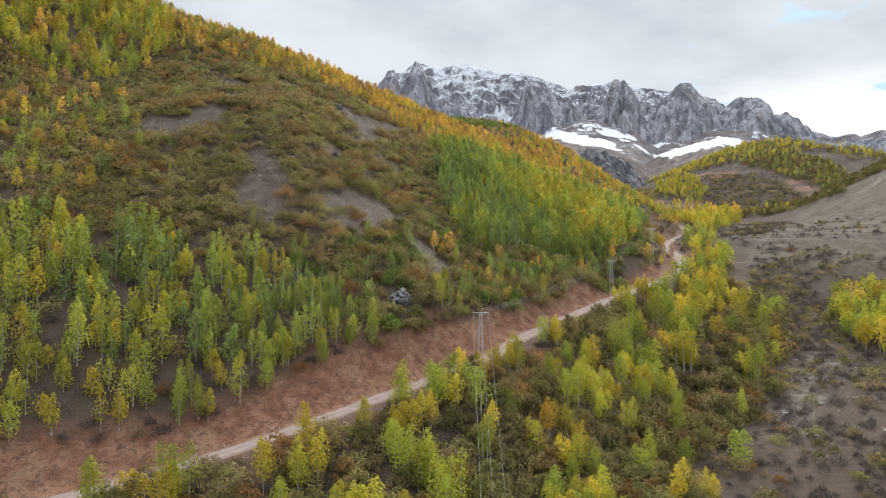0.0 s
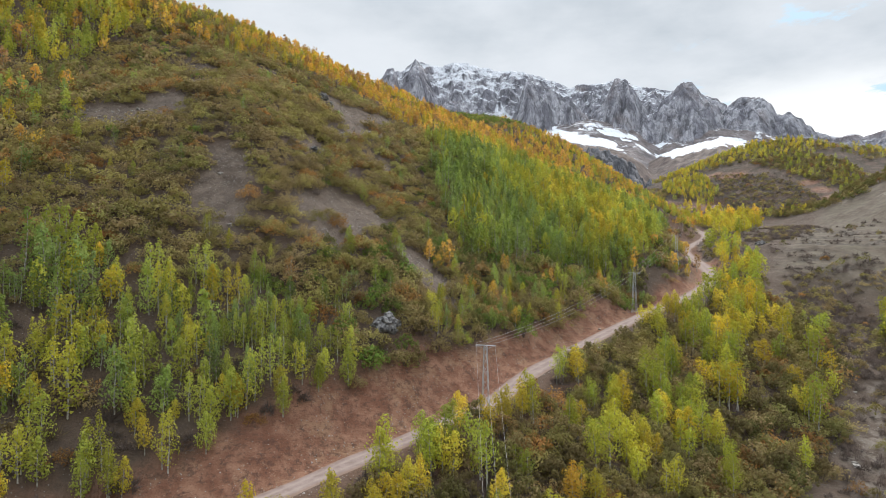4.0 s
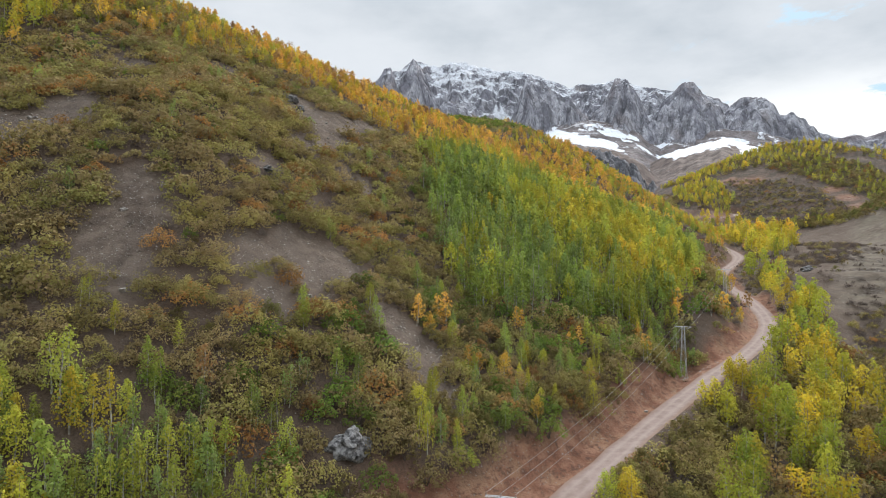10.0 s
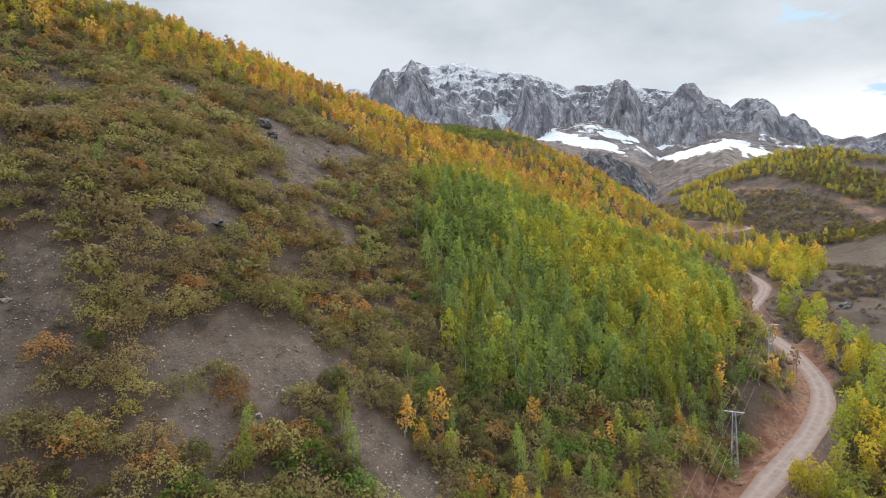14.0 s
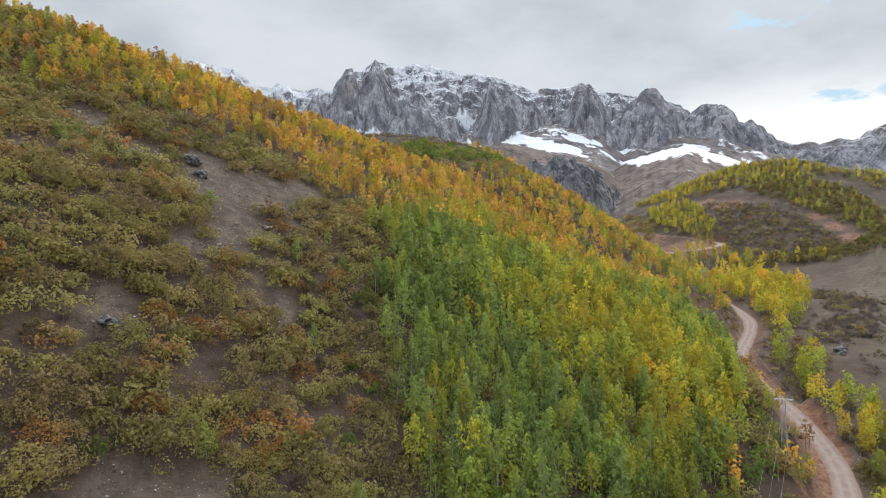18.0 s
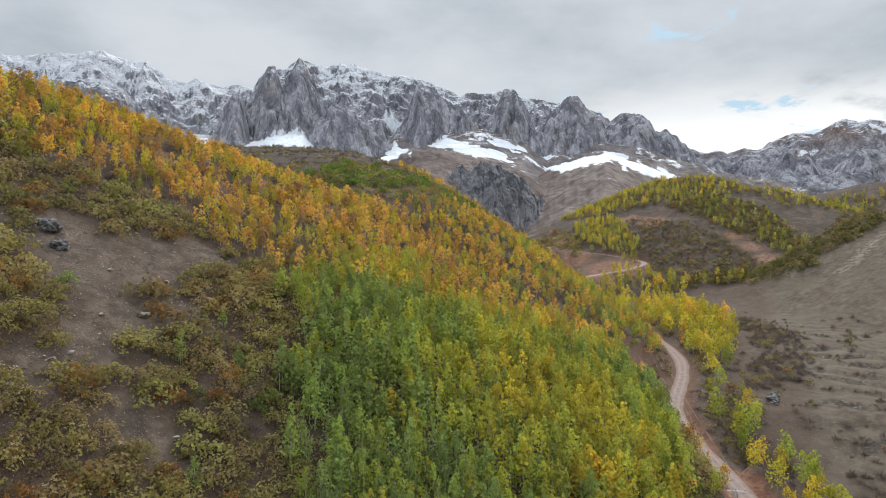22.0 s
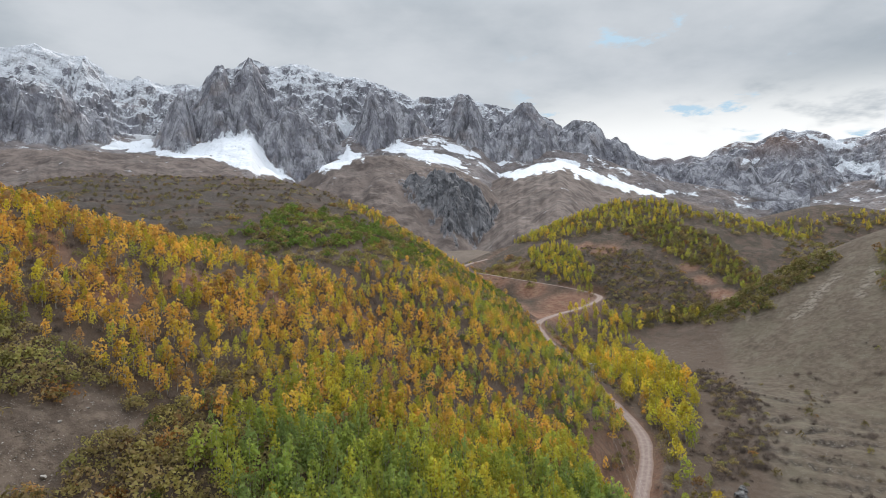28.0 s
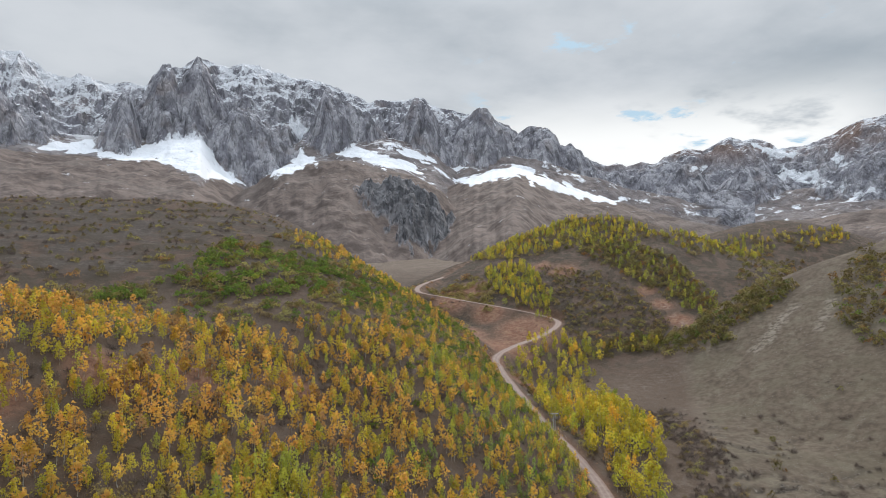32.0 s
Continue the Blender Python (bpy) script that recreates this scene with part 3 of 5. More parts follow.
def build_ground():
    gx = steps(-4600, 4700, -130, 270, 1.95, 1.05)
    gy = steps(-2500, 4800, 80, 540, 2.0, 1.04)
    x, y = np.meshgrid(gx, gy)
    z = ground_height(x, y)
    nat = natural(x, y)
    dist, side, high = road_near(x, y)
    z = z - 0.06 * (dist < 2.6)
    s = (x - 8) * 0.555 + (y - 132) * 0.832
    off = (x - 8) * 0.832 - (y - 132) * 0.555
    meadow = np.clip((s - 165) / 25, 0, 1) * np.clip((off - 18 - 0.02 * s) / 10, 0, 1) * np.clip((900 - y) / 300, 0, 1)
    z += np.where(dist > 4, (0.2 - 0.19 * meadow) * ripple(x, y, 6.3, 11), 0)
    # old field terraces across the meadow
    rung, kept = terrace(x, y)
    z += meadow * (dist > 6) * kept * 1.6 * (0.5 - rung)
    bank = ((rung > 0.82) | (rung < 0.05)) * kept
    me = mesh_of("ground", np.stack([x.ravel(), y.ravel(), z.ravel()], 1), grid_faces(len(gx), len(gy)), [GROUND], smooth=True)
    cut = np.clip((nat - z - 0.3) / 0.8, 0, 1) * (dist < 30) * np.clip(1.2 - np.clip(y - 240, 0, 400) / 120, 0.35, 1)
    fill = np.clip((z - nat - 0.6) / 1.5, 0, 1) * (dist < 9) * 0.3
    shelf = np.clip(1.4 - np.clip(dist - 3, 0, 99) / np.where(x < -15, 8, 4.5), 0, 1) * (side > 0) * np.clip((250 - y) / 60, 0, 1)
    red = np.maximum(np.maximum(cut, fill), 0.85 * patches(x, y, RED_SPOTS))
    red = np.maximum(red, np.clip(shelf * 2 + 0.4 * ripple(x, y, 5, 31) * (shelf > 0), 0, 1))
    meadow *= np.clip((514 - 0.6 * np.maximum(0, x - 370) - y) / 14, 0, 1)
    litter = np.clip(1.25 - patches(x, y, BARE) * 1.25, 0.3, 1) * (1 - meadow) * np.clip((700 - y) / 200, 0, 1)
    scrub = np.maximum(np.clip((y - 470) / 60, 0, 1), np.clip((y - 385) / 25, 0, 1) * np.clip((110 - x) / 30, 0, 1)) * np.clip((1300 - y) / 500, 0, 1) * (1 - patches(x, y, RED_SPOTS))
    for name, v in (("pale", patches(x, y, PALE)), ("scree", patches(x, y, SCREE)), ("bank", bank), ("scrub", scrub), ("red", red), ("meadow", meadow), ("litter", litter)):
        add_layer(me, name, v)
    return tagged(new("ground", me), "brown stony hillside and pale dry valley meadow", "ground", kind="structure")


def build_road():
    line = glide(ROAD, 1.2)
    d = np.gradient(line[:, :2], axis=0)
    d /= np.linalg.norm(d, axis=1)[:, None]
    out = np.stack([-d[:, 1], d[:, 0]], 1)
    across = np.array([-2.5, -2.15, -1.5, -0.9, -0.3, 0.3, 0.9, 1.5, 2.15, 2.5])
    lift = np.array([-0.10, 0.03, 0.05, 0.03, 0.09, 0.09, 0.03, 0.05, 0.03, -0.10])
    n, m = len(line), len(across)
    wob = 1 + 0.12 * ripple(line[:, 0], line[:, 1], 14, 21)
    v = np.zeros((n, m, 3))
    v[..., :2] = line[:, None, :2] + out[:, None, :] * (across[None, :, None] * wob[:, None, None])
    v[..., 2] = line[:, None, 2] + lift[None, :] + 0.02
    me = mesh_of("road", v.reshape(-1, 3), grid_faces(m, n), [GRAVEL], smooth=True)
    add_layer(me, "edge", np.tile((np.abs(across) > 2.0).astype(float), n))
    add_layer(me, "track", np.tile((np.abs(np.abs(across) - 0.9) < 0.2).astype(float), n))
    return tagged(new("road", me), "pale unpaved gravel road with two worn wheel tracks", "road", kind="structure")


# ---- the ranges: lines of heading (degrees right of north) and height angle, seen from a hub over the valley ----
HUB = (12.4, 159.7, 156.1)
CREST = [(-62, 11), (-45, 13), (-34, 14.2), (-27, 15.2), (-24, 15.0), (-21.5, 15.6), (-19.0, 16.2), (-17.2, 16.0), (-15.6, 16.2), (-13.5, 14.7), (-12.2, 14.7), (-11.9, 15.0), (-9.9, 14.7), (-6.9, 14.8), (-6.4, 15.5),
         (-5.8, 16.4), (-4.1, 16.5), (-3.7, 17.0), (-2.8, 17.5), (-1.7, 17.3), (-0.3, 16.9), (0.9, 17.4), (2.2, 17.3), (3.4, 16.8), (6.1, 16.5), (7.9, 16.1), (9.7, 15.5),
         (11.8, 14.8), (14.7, 15.0), (16.0, 15.1), (17.0, 15.1), (17.6, 14.6), (19.1, 14.2), (21.2, 13.9), (22.3, 14.1), (22.9, 14.0), (23.8, 13.2), (24.8, 12.8), (25.6, 12.1)]
DOME = [(24.8, 11.0), (25.6, 12.0), (26.6, 12.5), (27.6, 12.6), (28.4, 12.5), (29.0, 11.8), (29.5, 10.9), (30.4, 10.8), (31.1, 10.5), (31.8, 9.6), (32.4, 8.9), (33.0, 7.9), (34.2, 6.2)]
# buttresses that stand before the wall, each with its distance
TOWERS = [
    (2640, [(-26, 11), (-23, 13.2), (-18.9, 13.4), (-17.1, 13.3), (-16.0, 12.1), (-14.9, 11.8), (-13.3, 10.3), (-11.5, 9.6)]),
    (2600, [(-10.7, 9.1), (-9.7, 11.4), (-9.3, 12.5), (-8.8, 13.3), (-8.2, 13.8), (-7.8, 13.0), (-7.3, 11.2)]),
    (2720, [(-8.0, 11.5), (-6.7, 14.3), (-5.7, 16.2), (-5.0, 16.3), (-4.3, 14.6), (-3.7, 16.2), (-2.9, 17.2), (-2.2, 16.6), (-1.4, 14.9), (-0.4, 13.0)]),
    (2610, [(-5.4, 10.6), (-4.6, 12.7), (-3.9, 12.1), (-3.1, 13.0), (-2.0, 11.5)]),
    (2560, [(-2.4, 10.3), (-1.2, 12.0), (0.2, 13.5), (1.4, 13.4), (2.7, 12.2), (4.4, 10.8), (5.9, 9.8)]),
    (2680, [(6.4, 11.4), (7.2, 13.4), (7.8, 15.3), (8.2, 15.9), (9.2, 15.1), (10.8, 13.8), (12.3, 13.0), (14.2, 10.9)]),
    (2760, [(14.0, 11.9), (15.2, 13.3), (16.1, 14.9), (17.2, 14.8), (18.3, 12.8), (19.4, 10.5)]),
    (2760, [(19.4, 11.0), (20.4, 12.8), (22.2, 14.0), (22.9, 13.8), (24.3, 12.2), (25.3, 10.4)]),
    (2700, [(17.6, 9.8), (18.6, 11.4), (19.6, 11.2), (20.6, 9.6)]),
]
# where the wall meets the slopes under it, and the grassy swells before it
WALL_FOOT = [(-62, 7), (-30, 8.6), (-20, 9.2), (-14, 9.2), (-10.5, 9.2), (-7, 9.8), (-5, 10.8), (-2.6, 11.0), (-1, 9.3), (1.5, 8.1), (3, 8.4), (6, 10.0), (8.5, 10.2), (11, 10.6), (14, 10.6), (18, 9.4), (20, 8.2), (25, 8.8), (28, 8.2), (31, 7.0), (35, 5.6), (44, 3)]
SWELLS = [
    (2280, 0.30, [(-62, 6), (-32, 7.4), (-23.7, 7.7), (-18.8, 8.5), (-16.7, 8.8), (-11.3, 8.8), (-7.1, 8.9), (-3.5, 8.9), (-1.2, 8.0), (1.2, 6.7), (4, 4)]),
    (2000, 0.50, [(-2, 4.6), (0.8, 6.7), (4.2, 8.6), (7.2, 9.3), (10.3, 9.6), (13.4, 9.0), (16.5, 8.0), (19.1, 6.5), (22, 4.2)]),
    (2350, 0.30, [(15, 5), (17.6, 6.5), (19.1, 7.2), (21.7, 8.2), (25.3, 9.1), (27.9, 8.1), (30.8, 6.8), (35.1, 5.5), (39.7, 4.0), (43.1, 3.2)]),
]
CRAG = [(6.2, 3.6), (7.6, 5.0), (9.3, 6.0), (11.8, 7.0), (13.4, 7.4), (14.9, 7.9), (16, 7.3), (17.6, 6.1), (20.7, 3.6)]
SNOW = [
    [(-10.7, 9.1), (-9.0, 9.2), (-5.1, 10.9), (-4.4, 11.4), (-2.6, 11.9), (-1.9, 10.7), (-1.2, 9.1), (1.2, 7.2), (-1.6, 7.5), (-5.8, 8.8), (-9.7, 8.6)],
    [(4.4, 13.3), (5.7, 13.3), (6.2, 12.5), (7.1, 12.3), (5.9, 11.4), (5.2, 11.8)],
    [(-14.5, 9.2), (-12.1, 9.9), (-10.7, 10.3), (-10.1, 9.0), (-13.7, 9.0)],
    [(2.7, 8.3), (4.9, 9.3), (5.9, 10.5), (7.5, 9.3), (5.2, 8.6), (3.0, 7.9)],
    [(8.7, 10.2), (10.5, 11.1), (13.4, 10.2), (16.0, 9.5), (16.8, 8.5), (13.4, 9.0), (11.3, 9.7)],
    [(14.3, 11.1), (16.2, 10.4), (18.1, 9.9), (17.8, 9.3), (16.0, 9.9)],
    [(19.4, 7.8), (21.2, 8.3), (24.8, 9.1), (25.8, 9.2), (27.9, 8.2), (30.8, 7.0), (35.1, 5.8), (34.2, 5.5), (30.8, 6.2), (27.3, 7.4), (25.6, 8.5), (23.8, 7.8), (20.7, 7.5)],
]
FAR_CREST = [(24, 7.5), (31.8, 9.5), (33.7, 8.9), (34.5, 9.2), (35.2, 8.7), (36.6, 9.0), (37.5, 8.7), (38.9, 9.6), (40.2, 9.9), (41.5, 9.7), (42.8, 10.4), (43.6, 10.7), (44.4, 10.5), (45.7, 10.3), (46.5, 9.9),
             (47.2, 9.4), (48.4, 9.5), (49.9, 9.8), (51.0, 10.3), (52.3, 10.9), (56, 11.6), (68, 11), (85, 10)]
FAR_TOWERS = [(3560, [(33.5, 5.6), (35, 6.9), (36.5, 8.1), (38, 8.3), (39.5, 8.7), (41, 8.2), (42, 6.8), (43, 5.2)]),
              (3500, [(41.5, 5), (43, 6.8), (44.4, 8.2), (45.6, 7.8), (46.6, 7.0), (48, 6.2), (50, 5)]),
              (3450, [(47.5, 5), (50, 6.6), (53, 8.2), (56, 9), (62, 9)])]
FAR_SNOW = [[(45.4, 10.1), (46.4, 9.7), (48.2, 9.1), (48.6, 8.7), (47.2, 8.5), (46.2, 9.1)],
            [(46.8, 8.3), (49, 7.6), (52, 6.1), (55, 5.6), (52, 5.4), (49.6, 6.4), (47.4, 7.2)],
            [(50.4, 9.2), (51.4, 8.6), (52.6, 7.2), (51.6, 7.4)], [(40, 8.3), (42, 8.5), (41.6, 8.1), (40.2, 7.9)]]


def lattice(u, v, seed):
    """Smooth noise over the plane, about -1 to 1."""
    iu, iv = np.floor(u).astype(np.int64), np.floor(v).astype(np.int64)
    fu, fv = u - iu, v - iv

    def corner(a, b):
        h = ((iu + a) * 374761393 + (iv + b) * 668265263 + seed * 974711) & 0x7FFFFFFF
        h = ((h ^ (h >> 13)) * 1274126177) & 0x7FFFFFFF
        g = ((h ^ (h >> 16)) & 1023) * (6.28318 / 1024)
        return np.cos(g) * (fu - a) + np.sin(g) * (fv - b)
    su, sv = fu * fu * (3 - 2 * fu), fv * fv * (3 - 2 * fv)
    low, high = corner(0, 0) * (1 - su) + corner(1, 0) * su, corner(0, 1) * (1 - su) + corner(1, 1) * su
    return 1.5 * (low * (1 - sv) + high * sv)


def layered(u, v, octaves, seed, ridged=False):
    out, size = 0 * u, 1.0
    for k in range(octaves):
        n = lattice(u, v, seed + 17 * k)
        out = out + size * (1 - 2 * np.abs(n) if ridged else n)
        u, v, size = u * 2.03 + 5.7, v * 2.03 + 3.1, size * 0.52
    return out


def build_range(name, az, dist, crests, towers, foot, swells, crag_line, snow_fields, slope, ruddy, label, seed):
    """A mountain wall as a fan of profiles round the hub: grassy swells, snow apron, buttresses, ledged wall, crest."""
    A, R = np.meshgrid(az, dist)
    x, y = HUB[0] + R * np.sin(np.radians(A)), HUB[1] + R * np.cos(np.radians(A))
    along = np.radians(A) * 2800.0
    base = natural(x, y)
    # each ridge line leans and wanders a little
    sway = 26 * layered(along / 190, R / 190, 4, seed)
    z, kind = base - 5, np.zeros(x.shape, int)

    def raise_to(high, tag):
        kind[high > z] = tag
        np.maximum(z, high, out=z)

    def ridge(line, d, front, back, rough, gully, swing):
        p = np.array(line)
        el = np.interp(A, np.r_[p[0, 0] - 1.2, p[:, 0], p[-1, 0] + 1.2], np.r_[p[0, 1] - 7, p[:, 1], p[-1, 1] - 7])
        top = HUB[2] + d * np.tan(np.radians(el)) + rough * layered(along / 38, 0 * R + seed, 4, seed + 5, True)
        behind = R + swing * sway - d
        h = top - np.where(behind < 0, -front * behind, back * behind)
        depth = np.clip((top - h) / 110, 0, 1)
        # gullies and ribs run down the face
        ribs = layered(along / 85 + 0.5 * sway / 26, R / 170, 4, seed + 9, True)
        return h + gully * depth * (ribs - 0.2)

    for d, front, line in swells:
        h = ridge(line, d, front, 0.25, 1.5, 0, 1.5) + 5 * layered(along / 170, R / 300, 3, seed + 3)
        raise_to(h - 5 * np.clip(layered(along / 120, R / 600, 3, seed + 4, True) - 0.2, 0, 2) * np.clip((d - R) / 200, 0, 1), 1)
    p = np.array(foot)
    apron_el = np.interp(A, p[:, 0], p[:, 1])
    apron = HUB[2] + slope[3] * np.tan(np.radians(apron_el)) + np.interp(R + sway - slope[3], [-2000, 0, 130, 700], [-840, 0, 80, -500]) + 6 * layered(along / 90, R / 90, 4, seed + 2)
    raise_to(apron, 2)
    if crag_line:
        raise_to(ridge(crag_line, 1790, 0.85, 1.2, 7, 22, 1.0) + 13 * layered(along / 60, R / 75, 4, seed + 8, True), 3)
    for line, d in crests:
        h = ridge(line, d, slope[0], 0.9, 2.2, 30, 1.0)
        # beds of rock break the wall into ledges
        band = (h + 60 * layered(along / 260, R / 260, 4, seed + 6)) / 61
        h = h + 4.5 * np.sin(6.283 * band) + 17 * layered(along / 130, R / 110, 5, seed + 7) * np.clip((d + 20 - R) / 60, 0.15, 1)
        raise_to(h, 4)
    for d, line in towers:
        h = ridge(line, d, slope[1], slope[2], 5, 40, 0.8)
        raise_to(h + 11 * layered(along / 70, R / 70, 4, seed + 11, True), 5)
    z -= 40 * np.clip((dist.min() + 40 - R) / 40, 0, 1)
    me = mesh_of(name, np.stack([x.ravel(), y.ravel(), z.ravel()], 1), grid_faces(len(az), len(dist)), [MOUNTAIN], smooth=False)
    # grass and snow slopes are rounded, rock keeps its edges
    me.polygons.foreach_set("use_smooth", (kind <= 2)[:-1, :-1].ravel())
    rise = np.degrees(np.arctan2(z - HUB[2], R))
    wa, wr = A + 0.5 * layered(along / 75, R / 75, 5, seed + 12), rise + 0.34 * layered(along / 60, R / 60, 5, seed + 13)
    snow = np.zeros(x.shape)
    for field in snow_fields:
        snow = np.maximum(snow, inside(wa, wr, field) * np.where(kind == 5, 0.55, 1.0))
    snow = np.maximum(snow, 0.6 * (kind == 2) * np.clip(0.25 + layered(along / 120, R / 70, 4, seed + 14), 0, 1))
    for _ in range(2):
        snow[1:-1, 1:-1] = (snow[1:-1, 1:-1] * 2 + snow[2:, 1:-1] + snow[:-2, 1:-1] + snow[1:-1, 2:] + snow[1:-1, :-2]) / 6
    add_layer(me, "snowfield", np.clip(snow, 0, 1))
    add_layer(me, "crag", (kind == 3).astype(float))
    add_layer(me, "turf", ((kind == 1) | (kind == 0)).astype(float) + 0.75 * (kind == 2))
    add_layer(me, "snowy", np.clip((-8.0 - A) / 3, 0, 1) + 0.55 * np.clip(1 - np.abs(A - 2.5) / 5.5, 0, 1) - 0.35 * np.clip((A - 17) / 6, 0, 1) - 0.45 * (kind == 5) + 0.2 * (kind == 4))
    add_layer(me, "ruddy", np.clip((rise - 8) / 2, 0, 1) * ruddy)
    return tagged(new(name, me), label, "mountains", kind="structure")


# ---- plants ----
def tube(path, radii, sides=5):
    """A tapered limb along the path."""
    path = np.array(path, float)
    d = np.gradient(path, axis=0)
    d /= np.linalg.norm(d, axis=1)[:, None] + 1e-9
    a = np.cross(d, [0.31, 0.95, 0.05])
    a /= np.linalg.norm(a, axis=1)[:, None] + 1e-9
    b = np.cross(d, a)
    w = np.arange(sides) * 6.28318 / sides
    v = path[:, None] + np.array(radii)[:, None, None] * (np.cos(w)[None, :, None] * a[:, None] + np.sin(w)[None, :, None] * b[:, None])
    f = []
    for i in range(len(path) - 1):
        for j in range(sides):
            k = (j + 1) % sides
            f.append((i * sides + j, i * sides + k, (i + 1) * sides + k, (i + 1) * sides + j))
    return v.reshape(-1, 3), np.array(f)


def join(pieces):
    vs, fs, n = [], [], 0
    for v, f in pieces:
        vs.append(v)
        fs.append(np.asarray(f) + n)
        n += len(v)
    return np.vstack(vs), np.vstack(fs)


def leaves(rng, centres, size, out, loose=0.36):
    """One small three-cornered spray of leaves at every centre, facing outwards and up, more or less."""
    n = len(centres)
    nrm = out / (np.linalg.norm(out, axis=1)[:, None] + 1e-9) + rng.normal(size=(n, 3)) * loose + [0, 0, 0.3]
    nrm /= np.linalg.norm(nrm, axis=1)[:, None]
    a = np.cross(nrm, rng.normal(size=(n, 3)))
    a /= np.linalg.norm(a, axis=1)[:, None]
    b = np.cross(nrm, a)
    s = size * rng.uniform(0.6, 1.35, (n, 1))
    v = np.stack([centres + a * s, centres - a * s * 0.5 + b * s * 0.8, centres - a * s * 0.5 - b * s * 0.8], 1)
    return v.reshape(-1, 3), np.arange(3 * n).reshape(-1, 3)


def tuft(rng, centre, axis, long, thick, n):
    """Places and outward directions over one spindle-shaped tuft of leaves."""
    axis = np.asarray(axis, float) / np.linalg.norm(axis)
    p = np.cross(axis, [0.3, 0.9, 0.1])
    p /= np.linalg.norm(p)
    q = np.cross(axis, p)
    f, turn = rng.uniform(0.02, 1, (n, 1)), rng.uniform(0, 6.283, (n, 1))
    side = np.cos(turn) * p + np.sin(turn) * q
    r = thick * np.sqrt(np.sin(math.pi * f ** 0.8)) * np.sqrt(rng.uniform(0.45, 1.1, (n, 1)))
    return centre + axis * (f - 0.5) * long + side * r, side + axis * (f - 0.4) * 1.3


def tall_tree(seed, height, width, count, size, bare=0.2, stems=1, low=0.6, spread=0.45):
    """Poplar or aspen: pale slender stems, rising limbs, and on every limb a tuft of leaves. low: where the crown is widest; spread: how far the limbs lean out."""
    rng = np.random.RandomState(seed)
    wood, cs, out, thin = [], [], [], []
    for s in range(stems):
        lean, foot = rng.normal(0, 0.04, 2), rng.normal(0, 0.42 * width * (stems > 1), 2)
        h = height * rng.uniform(0.7, 0.95) if s else height
        zs = np.linspace(-0.3, h * 0.97, 6)
        line = np.stack([foot[0] + lean[0] * zs + rng.normal(0, 0.05, 6), foot[1] + lean[1] * zs + rng.normal(0, 0.05, 6), zs], 1)
        wood.append(tube(line, np.linspace(0.012 * height + 0.03, 0.015, 6)))
        thin.append(tube(line[::5], [0.06, 0.02], 3))
        limbs = int((15 + 6 * spread) * (1 if stems == 1 else 0.75))
        each = max(6, int(count / stems / (limbs + 1)))
        for i in range(limbs + 1):
            g = (i + rng.uniform(0, 0.8)) / limbs
            f = bare + (0.97 - bare) * min(g, 1)
            turn = i * 2.4 + rng.uniform(-0.5, 0.5)
            wide = width * (0.1 + 0.9 * math.sin(min(1, max(0.02, g)) ** low * math.pi) ** 0.8) * rng.uniform(0.65, 1.15) * (1 if stems == 1 else 0.8)
            root = np.array([np.interp(f * h * 0.9, zs, line[:, k]) for k in range(3)])
            flat = np.array([math.cos(turn), math.sin(turn), 0.0])
            axis = flat * spread * (1.15 - g) + [0, 0, 1.0]
            thick = (0.24 + 0.34 * spread) * width * rng.uniform(0.75, 1.2) * (1 - 0.4 * g)
            long = thick * (4.2 - 2.4 * spread) * rng.uniform(0.85, 1.2)
            mid = root + flat * wide * 0.68 + [0, 0, 0.3 * long]
            if i == limbs:
                mid, axis, thick = line[-1] - [0, 0, 0.25 * long], np.array([0, 0, 1.0]), thick * 0.8
            c, o = tuft(rng, mid, axis, long, thick, each)
            cs.append(c)
            out.append(o + flat * 0.35)
            if i % 2 == 0:
                wood.append(tube([root - [0, 0, 0.15], (root + mid) / 2 - [0, 0, 0.1], mid + axis * 0.1], [0.035, 0.022, 0.01], 3))
    cs, out = np.vstack(cs), np.vstack(out)
    return join(wood), leaves(rng, cs, size, out, 0.18), join(thin)


